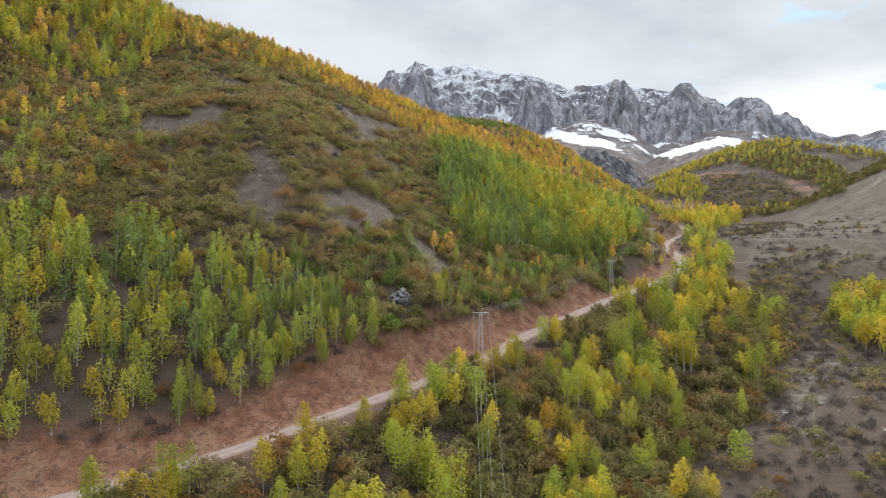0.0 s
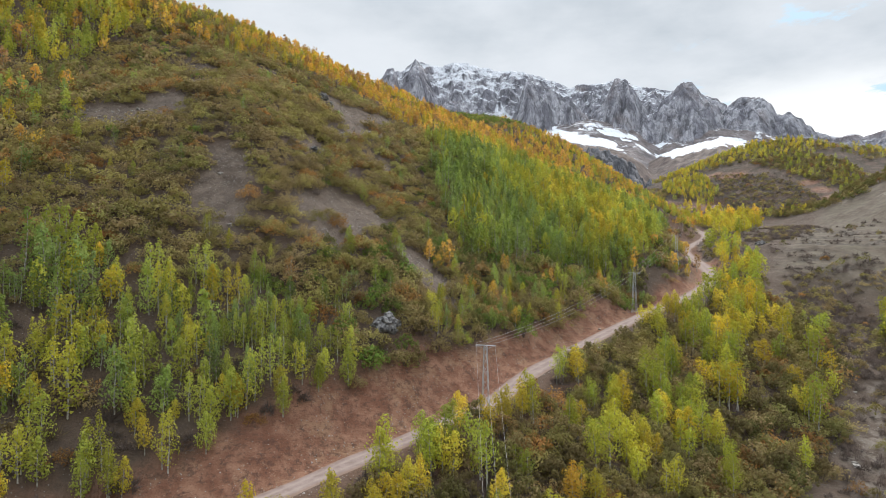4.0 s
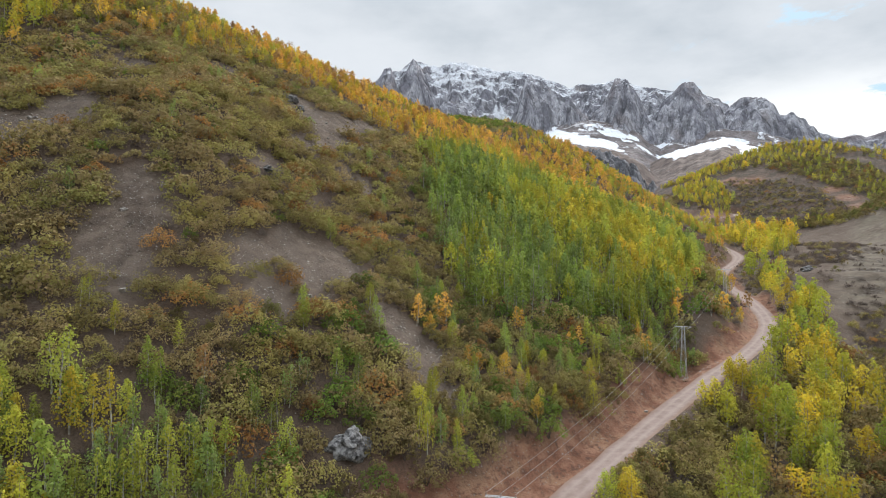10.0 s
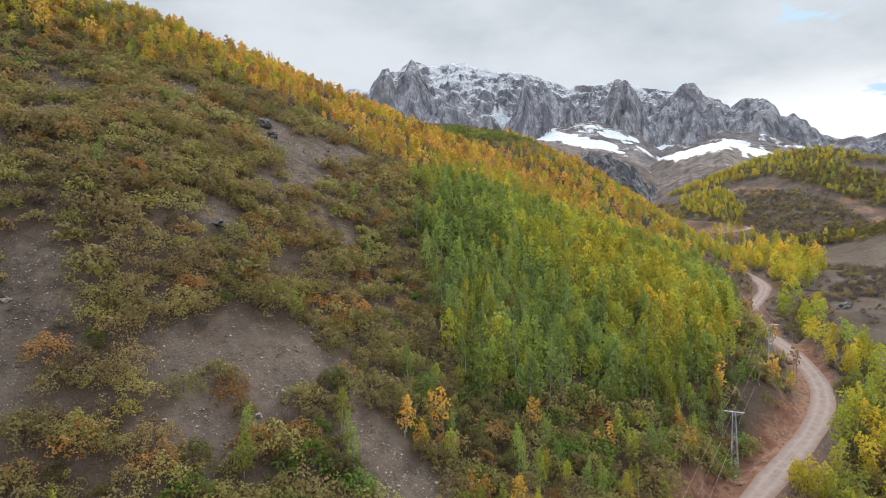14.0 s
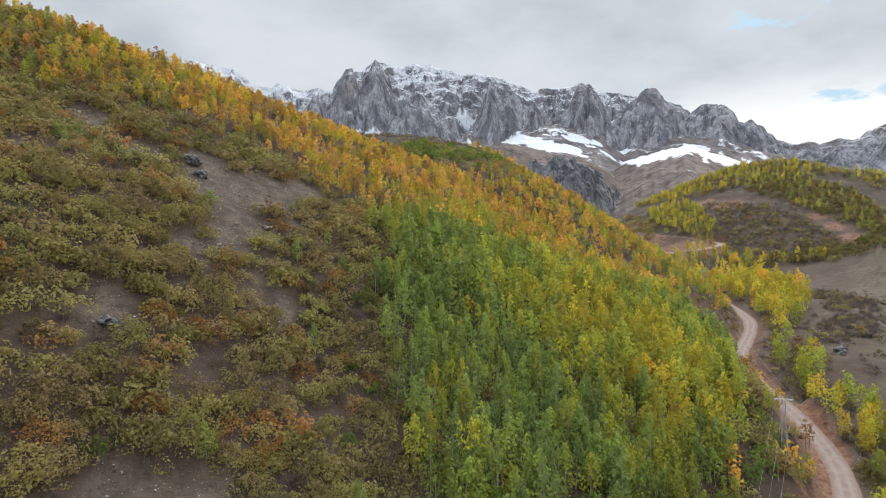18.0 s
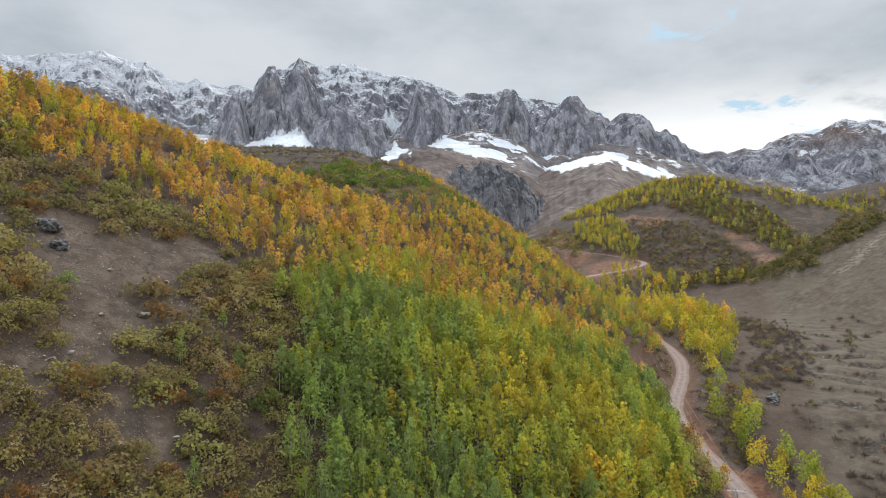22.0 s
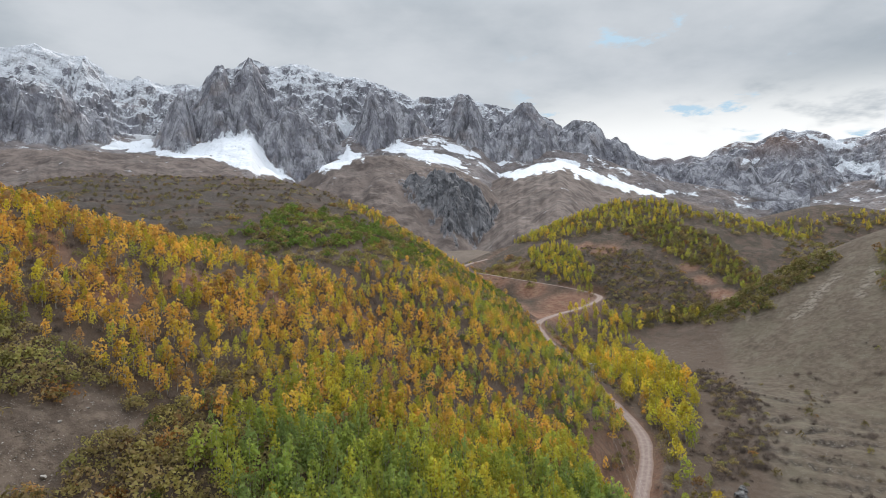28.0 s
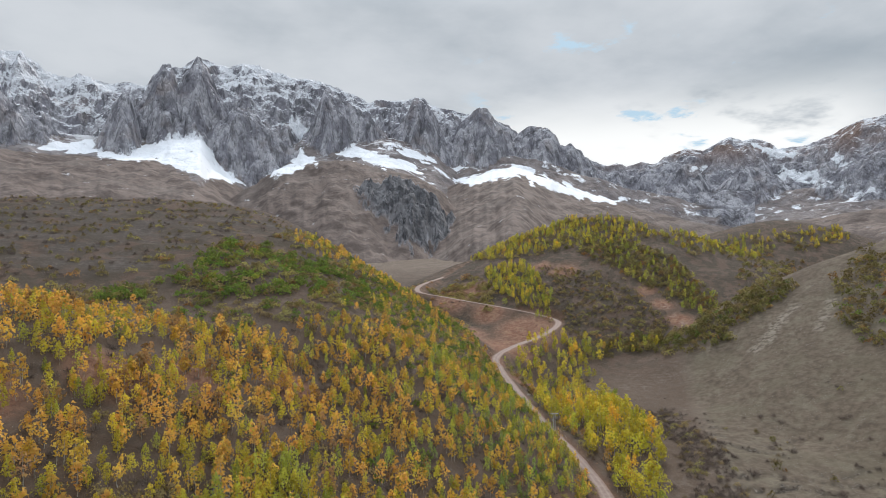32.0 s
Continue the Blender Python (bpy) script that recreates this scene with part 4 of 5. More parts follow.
def bush(seed, height, width, count, size, stems=5):
    """Oak scrub: several stems from one root under a heap of leafy tufts that comes down to the ground."""
    rng = np.random.RandomState(seed)
    wood = []
    for s in range(stems):
        turn, far = s * 6.283 / stems + rng.uniform(-0.4, 0.4), width * rng.uniform(0.3, 0.6)
        tip = np.array([math.cos(turn) * far, math.sin(turn) * far, height * rng.uniform(0.5, 0.8)])
        wood.append(tube([(0, 0, -0.3), tip * [0.4, 0.4, 0.5], tip], [0.07, 0.05, 0.02], 4))
    phase = rng.uniform(0, 6.283, 3)
    stem_v, stem_f = join(wood)
    for s in range(1, stems):
        for j in range(4):
            stem_f[stem_f == s * 12 + j] = j
    cs, out, tufts = [], [], 24
    for i in range(tufts):
        turn, u = i * 2.4 + rng.uniform(-0.3, 0.3), math.sqrt((i + 0.5) / tufts)
        rim = width * (1 + 0.18 * math.sin(2 * turn + phase[0]) + 0.14 * math.sin(3 * turn + phase[1]) + 0.1 * math.sin(5 * turn + phase[2]))
        thick = width * rng.uniform(0.17, 0.29)
        high = height * (math.sqrt(max(0.02, 1 - u * u)) * rng.uniform(0.62, 1.15)) - 0.4 * thick
        mid = np.array([math.cos(turn) * rim * u * 0.92, math.sin(turn) * rim * u * 0.92, max(0.35 * thick, high)])
        axis = np.array([math.cos(turn) * u * 0.7, math.sin(turn) * u * 0.7, 1.0])
        c, o = tuft(rng, mid, axis, thick * 1.9, thick, count // tufts)
        cs.append(c)
        out.append(o + axis * 0.25)
    cs, out = np.vstack(cs), np.vstack(out)
    cs[:, 2] = np.maximum(cs[:, 2], 0.06)
    return (stem_v, stem_f), leaves(rng, cs, size, out, 0.16), join([tube([(0, 0, -0.3), (0.2, 0.1, height * 0.6)], [0.05, 0.02], 3)])


def twigs(seed, height, width, count):
    """A leafless shrub: a rounded tangle of many thin rods, with a few dry leaves."""
    rng = np.random.RandomState(seed)
    d = rng.normal(size=(count, 3))
    d[:, 2] = np.abs(d[:, 2])
    d /= np.linalg.norm(d, axis=1)[:, None]
    phase = rng.uniform(0, 6.283, 2)
    a = np.arctan2(d[:, 1], d[:, 0])
    reach = rng.uniform(0.35, 1, count) ** 0.5 * (1 + 0.25 * np.sin(2 * a + phase[0]) + 0.2 * np.sin(3 * a + phase[1]))
    tip = d * reach[:, None] * [width, width, height]
    foot = tip * rng.uniform(0.35, 0.7, (count, 1)) * [1, 1, 0.75] + rng.normal(0, 0.06, (count, 3))
    side = np.cross(tip - foot, rng.normal(size=(count, 3)))
    side *= 0.03 / (np.linalg.norm(side, axis=1)[:, None] + 1e-9)
    v = np.stack([foot - side, foot + side, tip], 1).reshape(-1, 3)
    v[:, 2] = np.maximum(v[:, 2], 0.02)
    stem = tube([(0, 0, -0.2), (0.05, 0, height * 0.3), (0.1, 0.05, height * 0.6)], [0.06, 0.04, 0.02], 4)
    lv = leaves(rng, tip[::4] * rng.uniform(0.6, 1, (len(tip[::4]), 1)), 0.1, d[::4])
    return stem, join([(v, np.arange(3 * count).reshape(-1, 3)), lv]), stem


KINDS = {
    # name: (models, leaf, bark, label, category)
    "oak_shrub": ([bush(10 + i, 1.4 + 0.16 * i, 1.8 + 0.12 * i, 820, 0.115) for i in range(7)], "oak", "dark", "olive-green oak shrub turning brown on the stony slope", "shrub"),
    "green_poplar": ([tall_tree(30 + i, 5.8 + 0.5 * i, 1.75, 1000, 0.14, 0.05, 1 + i % 3, 0.42, 0.5) for i in range(5)], "green", "pale", "slender green poplar tree in a dense stand", "tree"),
    "turning_poplar": ([tall_tree(40 + i, 5.7 + 0.5 * i, 1.85, 1000, 0.14, 0.1, 1 + i % 3, 0.45, 0.55) for i in range(5)], "lime", "pale", "poplar tree with leaves turning from green to yellow", "tree"),
    "yellow_aspen": ([tall_tree(50 + i, 5.4 + 0.5 * i, 1.7, 760, 0.15, 0.2, 1 + i % 2, 0.55, 0.65) for i in range(4)], "yellow", "pale", "yellow autumn aspen tree with a pale trunk", "tree"),
    "orange_aspen": ([tall_tree(60 + i, 3.7 + 0.45 * i, 1.25, 400, 0.15, 0.22, 1 + i % 2, 0.6, 0.75) for i in range(4)], "orange", "pale", "small orange autumn aspen tree on the slope", "tree"),
    "broad_tree": ([tall_tree(70 + i, 7.8 + 0.6 * i, 2.3, 1400, 0.165, 0.2, 2 + i % 2, 0.7, 0.9) for i in range(4)], "gold", "pale", "broad yellow-green tree with several pale trunks", "tree"),
    "broad_yellow_tree": ([tall_tree(80 + i, 7.4 + 0.6 * i, 2.1, 1200, 0.17, 0.26, 2 + i % 2, 0.75, 0.85) for i in range(3)], "yellow", "pale", "broad golden-yellow autumn tree with pale trunks", "tree"),
    "green_bush": ([bush(90 + i, 2.2, 2.0, 820, 0.12) for i in range(3)], "bright", "dark", "fresh green leafy bush", "shrub"),
    "bare_shrub": ([twigs(95 + i, 1.3, 1.35, 190) for i in range(4)], "grey", "dark", "leafless grey-brown shrub of thin dry twigs", "shrub"),
    "dark_oak": ([bush(100 + i, 4.2, 2.4, 1300, 0.15, 6) for i in range(4)], "dark", "dark", "tall dark olive oak tree with a dense crown", "tree"),
}
# the farther a plant stands from the flight line, the fewer and larger its leaf sprays: (every so many, times larger)
DETAIL = [(1, 1.0), (2, 1.38), (4, 1.9), (7, 2.4), (11, 3.0)]


def detail_at(x, y):
    d = math.hypot(x - 3, max(0, 40 - y, y - 140))
    return 0 if d < 52 else 1 if d < 95 else 2 if d < 175 else 3 if d < 360 else 4


def thinned(name, crown, level):
    bushy = KINDS[name][4] == "shrub" or name == "dark_oak"
    step, grow = ((1, 1.0), (2, 1.1), (2, 1.2), (3, 1.3), (4, 1.4))[level] if name == "bare_shrub" else ((1, 1.0), (2, 1.4), (6, 2.2), (12, 2.95), (17, 3.4))[level] if bushy else DETAIL[level]
    v = crown[0].reshape(-1, 3, 3)[::step]
    mid = v.mean(1, keepdims=True)
    v = (mid + (v - mid) * grow).reshape(-1, 3)
    return v, np.arange(len(v)).reshape(-1, 3)


PLACED = {k: [] for k in KINDS}


def ragged(x, y):
    """Shifts points a few metres to and fro, so that no stand has a straight edge."""
    return x + 3.5 * ripple(x, y, 15, 41) + 1.5 * ripple(x, y, 5, 43), y + 3.5 * ripple(x, y, 14, 42) + 1.5 * ripple(x, y, 5, 44)


def scatter(outline, gap, chooser, seed, jitter=0.9):
    """Places plants about every gap metres inside the outline; chooser gives a kind and a size, or None."""
    rng = np.random.RandomState(seed)
    p = np.array(outline, float)
    gx, gy = np.meshgrid(np.arange(p[:, 0].min(), p[:, 0].max(), gap), np.arange(p[:, 1].min(), p[:, 1].max(), gap))
    x = (gx + rng.uniform(-0.5, 0.5, gx.shape) * gap * jitter).ravel()
    y = (gy + rng.uniform(-0.5, 0.5, gy.shape) * gap * jitter).ravel()
    wx, wy = ragged(x, y)
    ok = inside(wx, wy, outline)
    x, y, wx, wy = x[ok], y[ok], wx[ok], wy[ok]
    dist, side, _ = road_near(x, y)
    z = ground_height(x, y)
    nat = natural(x, y)
    keep = (dist > 4.0) & (nat - z < np.where(y > 205, 2.6, 0.9) + rng.uniform(-0.4, 0.8, len(x))) & ((side < 0) | (dist > 9.5) | (y > 205) | (x > 12))
    keep &= np.hypot(x + 9.5, y - 142.0) > 3.4
    bare = patches(x, y, BARE)
    patch = ripple(x, y, 26, seed + 1)
    for i in np.nonzero(keep)[0]:
        got = chooser(wx[i], wy[i], rng, bare[i], patch[i])
        if got:
            PLACED[got[0]].append((x[i], y[i], z[i], got[1] * rng.uniform(0.8, 1.2), rng.uniform(0, 360), rng.randint(100)))


GREEN_STAND = [(-1, 272), (-3, 240), (0, 216), (8, 194), (26, 200), (42, 204), (56, 214), (66, 228), (78, 252), (94, 285), (104, 306), (84, 314), (62, 304), (45, 294), (33, 308), (18, 306)]
ORANGE_SLOPE = [(-52, 262), (-70, 300), (-60, 345), (-20, 352), (30, 372), (80, 400), (120, 420), (140, 410), (138, 372), (124, 338), (108, 312), (84, 314), (62, 304), (45, 294), (33, 308), (18, 306), (0, 286), (-12, 271), (-30, 276)]
LEFT_STAND = [(-140, 92), (-130, 134), (-95, 128), (-74, 133), (-38, 138), (-20, 136), (-9, 132), (-12, 122), (-30, 107), (-46, 97), (-76, 82), (-118, 60)]
UPPER_LEFT = [(-200, 190), (-120, 198), (-106, 216), (-104, 236), (-125, 270), (-200, 280)]
LEFT_HILL = [(-150, 95), (-10, 128), (20, 160), (62, 212), (78, 236), (92, 270), (104, 300), (60, 305), (30, 330), (-20, 345), (-80, 335), (-150, 300)]
LOWER_GROVE = [(-110, 30), (-60, 78), (-20, 106), (10, 132), (24, 152), (55, 186), (80, 210), (98, 235), (116, 222), (108, 196), (88, 166), (66, 138), (52, 122), (40, 95), (20, 70)]
GULLY = [(40, 90), (62, 143), (100, 192), (112, 225), (128, 262), (165, 275), (190, 240), (170, 170), (130, 110), (90, 80)]
GULLY_TREES = [(124, 184), (130, 206), (146, 232), (176, 238), (190, 225), (160, 190), (138, 178)]
ROADSIDE = [(97, 240), (106, 262), (112, 290), (122, 310), (136, 322), (140, 312), (130, 285), (122, 262), (110, 240)]
YELLOW_GROVE = [(134, 322), (150, 330), (166, 350), (187, 384), (193, 410), (196, 450), (212, 480), (246, 530), (262, 560), (232, 556), (198, 528), (172, 498), (158, 460), (153, 410), (150, 375), (144, 350)]
FLANK = [(-20, 352), (30, 372), (80, 400), (120, 420), (140, 410), (146, 440), (152, 490), (150, 520), (120, 560), (60, 545), (20, 470), (-40, 420), (-70, 360)]
MEADOW = [(128, 262), (165, 275), (260, 300), (300, 390), (250, 420), (225, 470), (200, 440), (190, 384), (160, 335), (142, 312)]
RIGHT_FOOT = [(256, 540), (276, 512), (283, 470), (300, 466), (318, 478), (341, 472), (366, 474), (372, 500), (350, 510), (325, 508), (300, 534)]
RIGHT_SIDE = [(318, 388), (345, 385), (400, 440), (420, 470), (372, 456), (352, 436), (322, 412)]


SECOND_GREEN = [(-32, 388), (-17, 404), (0, 432), (11, 473), (34, 470), (63, 476), (90, 486), (70, 430), (53, 411), (3, 388)]


def on_left_hill(x, y, rng, bare, patch):
    if inside(x, y, GREEN_STAND) or inside(x, y, ORANGE_SLOPE) or inside(x, y, LEFT_STAND) or inside(x, y, UPPER_LEFT) or bare > 0.4 + 0.3 * rng.uniform():
        return None
    r = rng.uniform()
    up = -(x - 8) * 0.832 + (y - 132) * 0.555
    if y < 250 and up < 38 + 6 * patch:
        # the thick lower belt above the road
        return ("oak_shrub", 1.45) if r < 0.42 else ("dark_oak", 0.7) if r < 0.6 else ("green_bush", 1.3) if r < 0.76 else ("turning_poplar", 0.7) if r < 0.87 else ("green_poplar", 0.7) if r < 0.96 else ("orange_aspen", 1.2)
    if patch < -1.0 and r < 0.6 or r < 0.04:
        return None
    if y < 160 and x > -110 and r > 0.95:
        return "turning_poplar", 0.55
    if r > 0.98:
        return "green_poplar", 0.6
    if y > 262 - 0.3 * x and r > 0.6:
        return ("orange_aspen", 1.0) if r < 0.8 else ("yellow_aspen", 0.6)
    if r > 0.96:
        return "green_bush", 0.9
    if r > 0.86:
        return ("dark_oak", 0.5) if patch > -0.3 else ("bare_shrub", 1.3)
    return "oak_shrub", 1.15 if patch < 0.3 else 1.45


def in_green(x, y, rng, bare, patch):
    u = math.hypot((x - 53) / 19, (y - 251) / 27) - 0.3 * patch + rng.normal(0, 0.12)
    r = rng.uniform()
    if x < 8 and r < 0.3 or r < 0.05:
        return "oak_shrub", 1.3
    if u < 0.95:
        return ("yellow_aspen", 1.15) if r < 0.5 else ("turning_poplar", 1.1)
    if y > 284 + 0.25 * (x - 50):
        return ("yellow_aspen", 0.95) if r < 0.35 else ("orange_aspen", 1.3) if r < 0.6 else ("turning_poplar", 0.9)
    if u < 1.5:
        return ("turning_poplar", 1.15) if r < 0.75 else ("green_poplar", 1.1)
    return ("green_poplar", 1.2) if r < 0.8 else ("turning_poplar", 1.1)


def in_orange(x, y, rng, bare, patch):
    r = rng.uniform()
    if bare > 0.4 or r < 0.06 or patch < -0.35 and rng.uniform() < 0.55:
        return None
    right = (x - 40) / 60 + 0.5 * patch
    if r < 0.27:
        return "bare_shrub", 1.3
    if r < 0.33:
        return "oak_shrub", 0.8
    if right + rng.normal(0, 0.3) > 0.6:
        return (("turning_poplar", 0.7), ("yellow_aspen", 0.75), ("green_poplar", 0.65), ("turning_poplar", 0.6), ("orange_aspen", 1.1), ("green_bush", 0.9))[rng.randint(6)]
    return ("yellow_aspen", 0.72) if r > 0.76 else ("turning_poplar", 0.6) if r > 0.70 else ("orange_aspen", 1.15)


def in_left_stand(x, y, rng, bare, patch):
    r, q = rng.uniform(), rng.uniform()
    edge = y < 105 + 0.45 * (x + 60) + 3 * patch
    if edge and x > -75:
        return ("bare_shrub", 1.6) if r < 0.38 else ("yellow_aspen", 0.95) if r < 0.62 else ("turning_poplar", 0.95) if r < 0.82 else ("oak_shrub", 1.0) if r < 0.9 else None
    if x < -75 and edge:
        return ("yellow_aspen", 1.1) if q < 0.35 else ("turning_poplar", 1.0) if q < 0.6 else ("bare_shrub", 1.5)
    if r < 0.2:
        return "green_poplar", 0.8 + 0.5 * q
    if r < 0.55:
        return "turning_poplar", 0.75 + 0.5 * q
    if r < 0.65:
        return "yellow_aspen", 0.7 + 0.4 * q
    if r < 0.74:
        return None
    return ("bare_shrub", 1.5) if r < 0.88 else ("oak_shrub", 1.1)


def in_upper_left(x, y, rng, bare, patch):
    r = rng.uniform()
    return None if r < 0.22 else ("yellow_aspen", 1.15) if r < 0.4 else ("orange_aspen", 1.5) if r < 0.48 else ("turning_poplar", 1.1) if r < 0.78 else ("bare_shrub", 1.6) if r < 0.88 else ("oak_shrub", 1.0)


def in_grove(x, y, rng, bare, patch):
    r = rng.uniform()
    if r < 0.08:
        return None
    if patch + rng.normal(0, 0.35) > 0.2:
        return ("broad_tree", 0.95) if r < 0.48 else ("broad_yellow_tree", 0.9) if r < 0.66 else ("dark_oak", 0.95) if r < 0.85 else ("oak_shrub", 1.4)
    return ("dark_oak", 1.0) if r < 0.5 else ("oak_shrub", 1.5) if r < 0.76 else ("broad_tree", 0.7) if r < 0.84 else ("bare_shrub", 1.4)


def in_gully(x, y, rng, bare, patch):
    r = rng.uniform()
    if inside(x, y, GULLY_TREES):
        return ("broad_tree", 1.05) if r < 0.16 else ("broad_yellow_tree", 0.9) if r < 0.2 else ("dark_oak", 0.8) if r < 0.24 else ("bare_shrub", 1.4) if r < 0.6 else None
    if inside(x, y, [(95, 185), (112, 225), (132, 264), (150, 262), (138, 225), (118, 190), (108, 178)]):
        return ("bare_shrub", 1.5) if r < 0.6 else ("oak_shrub", 1.0) if r < 0.75 else ("dark_oak", 0.6) if r < 0.82 else None
    return ("bare_shrub", 0.8 + 0.9 * rng.uniform()) if r < 0.42 + 0.35 * patch else ("oak_shrub", 1.0) if r > 0.93 else ("dark_oak", 0.5) if r > 0.91 else None


def in_roadside(x, y, rng, bare, patch):
    r = rng.uniform()
    return ("broad_tree", 0.95) if r < 0.28 else ("turning_poplar", 0.7) if r < 0.32 else ("dark_oak", 0.75) if r < 0.52 else ("bare_shrub", 1.3) if r < 0.75 else None


def in_yellow_grove(x, y, rng, bare, patch):
    r = rng.uniform()
    if y > 440:
        return ("yellow_aspen", 1.25) if r < 0.4 else ("turning_poplar", 1.0) if r < 0.6 else ("dark_oak", 0.8) if r < 0.75 else ("bare_shrub", 1.5)
    if 378 < y < 440 and x > 168:
        return ("broad_yellow_tree", 1.6) if r < 0.6 else ("broad_tree", 1.3) if r < 0.8 else None
    return ("broad_yellow_tree", 1.15) if r < 0.34 else ("broad_tree", 1.05) if r < 0.55 else ("yellow_aspen", 1.2) if r < 0.7 else ("bare_shrub", 1.5) if r < 0.92 else None


def on_flank(x, y, rng, bare, patch):
    r = rng.uniform()
    w = (x - 20) / 120
    if inside(x, y, SECOND_GREEN):
        return None
    if y > 395 and x < 45 + 20 * patch:
        return ("oak_shrub", 1.1) if r < 0.04 + 0.2 * patch else None
    if r < 0.42 - 0.35 * w:
        return None
    if y > 400 and w > 0.2:
        return ("green_bush", 1.1) if r < 0.5 else ("oak_shrub", 1.1) if r < 0.75 else ("yellow_aspen", 0.6) if r < 0.88 else ("orange_aspen", 1)
    return ("oak_shrub", 1.0) if r < 0.8 else ("green_bush", 0.9) if r < 0.96 or y > 380 else ("orange_aspen", 0.9)


def on_meadow(x, y, rng, bare, patch):
    r = rng.uniform()
    step, kept = (float(v[0]) for v in terrace(np.array([x]), np.array([y])))
    if (step > 0.8 or step < 0.04) and kept > 0.2:
        return ("bare_shrub", rng.uniform(0.6, 1.3)) if r < 0.45 + 0.45 * patch else ("oak_shrub", 0.5) if r > 0.97 else None
    return ("bare_shrub", rng.uniform(0.9, 2.0)) if r < 0.14 * patch + 0.01 else ("dark_oak", rng.uniform(0.4, 0.7)) if r > 0.994 else None


def on_right_foot(x, y, rng, bare, patch):
    r = rng.uniform()
    if r > 0.72 + 0.4 * patch:
        return None
    return ("dark_oak", rng.uniform(0.8, 1.4)) if r < 0.45 else ("green_bush", 1.3) if r < 0.55 else ("oak_shrub", 1.5)


def far_wood(kinds, share):
    def pick(x, y, rng, bare, patch):
        r = rng.uniform()
        if r > share + 0.9 * patch:
            return None
        return kinds[rng.randint(len(kinds))]
    return pick


scatter(LEFT_HILL, 2.45, on_left_hill, 1)
scatter(GREEN_STAND, 2.55, in_green, 2)
scatter(ORANGE_SLOPE, 2.4, in_orange, 3)
scatter([(-145, 262), (-100, 285), (-52, 296), (-46, 268), (-62, 250), (-95, 238), (-140, 232)], 2.8, lambda x, y, rng, bare, patch: (("orange_aspen", 1.1), ("yellow_aspen", 0.75), ("turning_poplar", 0.6), None)[rng.randint(4)], 30)
scatter(LOWER_GROVE, 3.1, lambda x, y, rng, bare, patch: (("oak_shrub", 1.2), ("oak_shrub", 1.5), ("bare_shrub", 1.5), ("oak_shrub", 0.9), None)[rng.randint(5)], 31)
scatter(LEFT_STAND, 2.45, in_left_stand, 4)
scatter(UPPER_LEFT, 2.3, in_upper_left, 5)
scatter([(-165, 140), (-95, 135), (-70, 150), (-74, 168), (-92, 182), (-104, 205), (-170, 200)], 5.0, lambda x, y, rng, bare, patch: (("turning_poplar", 0.8), ("yellow_aspen", 0.9), ("green_poplar", 0.8), ("orange_aspen", 1.3), None, None)[rng.randint(6)], 34)
scatter(LOWER_GROVE, 3.0, in_grove, 6)
scatter(GULLY, 2.4, in_gully, 7)
scatter(GULLY_TREES, 5.5, lambda x, y, rng, bare, patch: (("broad_tree", 1.1), ("broad_tree", 0.9), ("broad_yellow_tree", 0.9), ("dark_oak", 0.9))[rng.randint(4)], 33)
scatter(ROADSIDE, 3.2, in_roadside, 8)
scatter(YELLOW_GROVE, 5.2, in_yellow_grove, 9)
scatter(FLANK, 3.2, on_flank, 10)
scatter(MEADOW, 2.3, on_meadow, 11)
scatter(RIGHT_FOOT, 3.4, on_right_foot, 12)
scatter(RIGHT_SIDE, 4.5, on_right_foot, 13)

def road_verge(seed):
    """Low shrubs, and here and there a young tree, close along both sides of the road."""
    rng = np.random.RandomState(seed)
    line = glide(ROAD, 1.3)
    d = np.gradient(line[:, :2], axis=0)
    d /= np.linalg.norm(d, axis=1)[:, None]
    near = (line[:, 1] > 212) & (line[:, 1] < 500)
    line, d = line[near], d[near]
    for side in (1, -1):
        off = rng.uniform(4.6, 11, len(line))
        xs, ys = line[:, 0] - d[:, 1] * off * side, line[:, 1] + d[:, 0] * off * side
        clear, zs = road_near(xs, ys)[0] > 4.4, ground_height(xs, ys)
        for p, x, y, z, ok in zip(line, xs, ys, zs, clear):
            r = rng.uniform()
            if not ok or r > 0.8:
                continue
            if side > 0 or p[1] > 330:
                kind, size = ("oak_shrub", 0.9) if r < 0.28 else ("bare_shrub", 1.3) if r < 0.5 else ("dark_oak", 0.5) if r < 0.62 else ("turning_poplar", 0.55) if r < 0.7 else ("orange_aspen", 1.1)
            else:
                kind, size = ("bare_shrub", 1.3) if r < 0.35 else ("oak_shrub", 0.7) if r < 0.5 else ("dark_oak", 0.5) if r < 0.58 else (None, 0)
            if kind:
                PLACED[kind].append((x, y, z, size * rng.uniform(0.8, 1.2), rng.uniform(0, 360), rng.randint(100)))


road_verge(50)
# leafless brush between the yellow grove and the meadow
scatter([(140, 312), (165, 318), (190, 345), (214, 380), (222, 425), (205, 440), (192, 384), (168, 345), (150, 330)], 2.2, lambda x, y, rng, bare, patch: ("bare_shrub", rng.uniform(0.9, 1.8)) if rng.uniform() < 0.6 else ("oak_shrub", 0.8) if rng.uniform() < 0.2 else None, 35)
SCRUB = [("oak_shrub", 0.9), ("bare_shrub", 1.5), ("dark_oak", 0.35), ("oak_shrub", 1.1)]
YEL, GRN, LIM, DRK, LOW = ("yellow_aspen", 1.1), ("oak_shrub", 1.7), ("turning_poplar", 0.95), ("dark_oak", 0.85), ("dark_oak", 0.45)
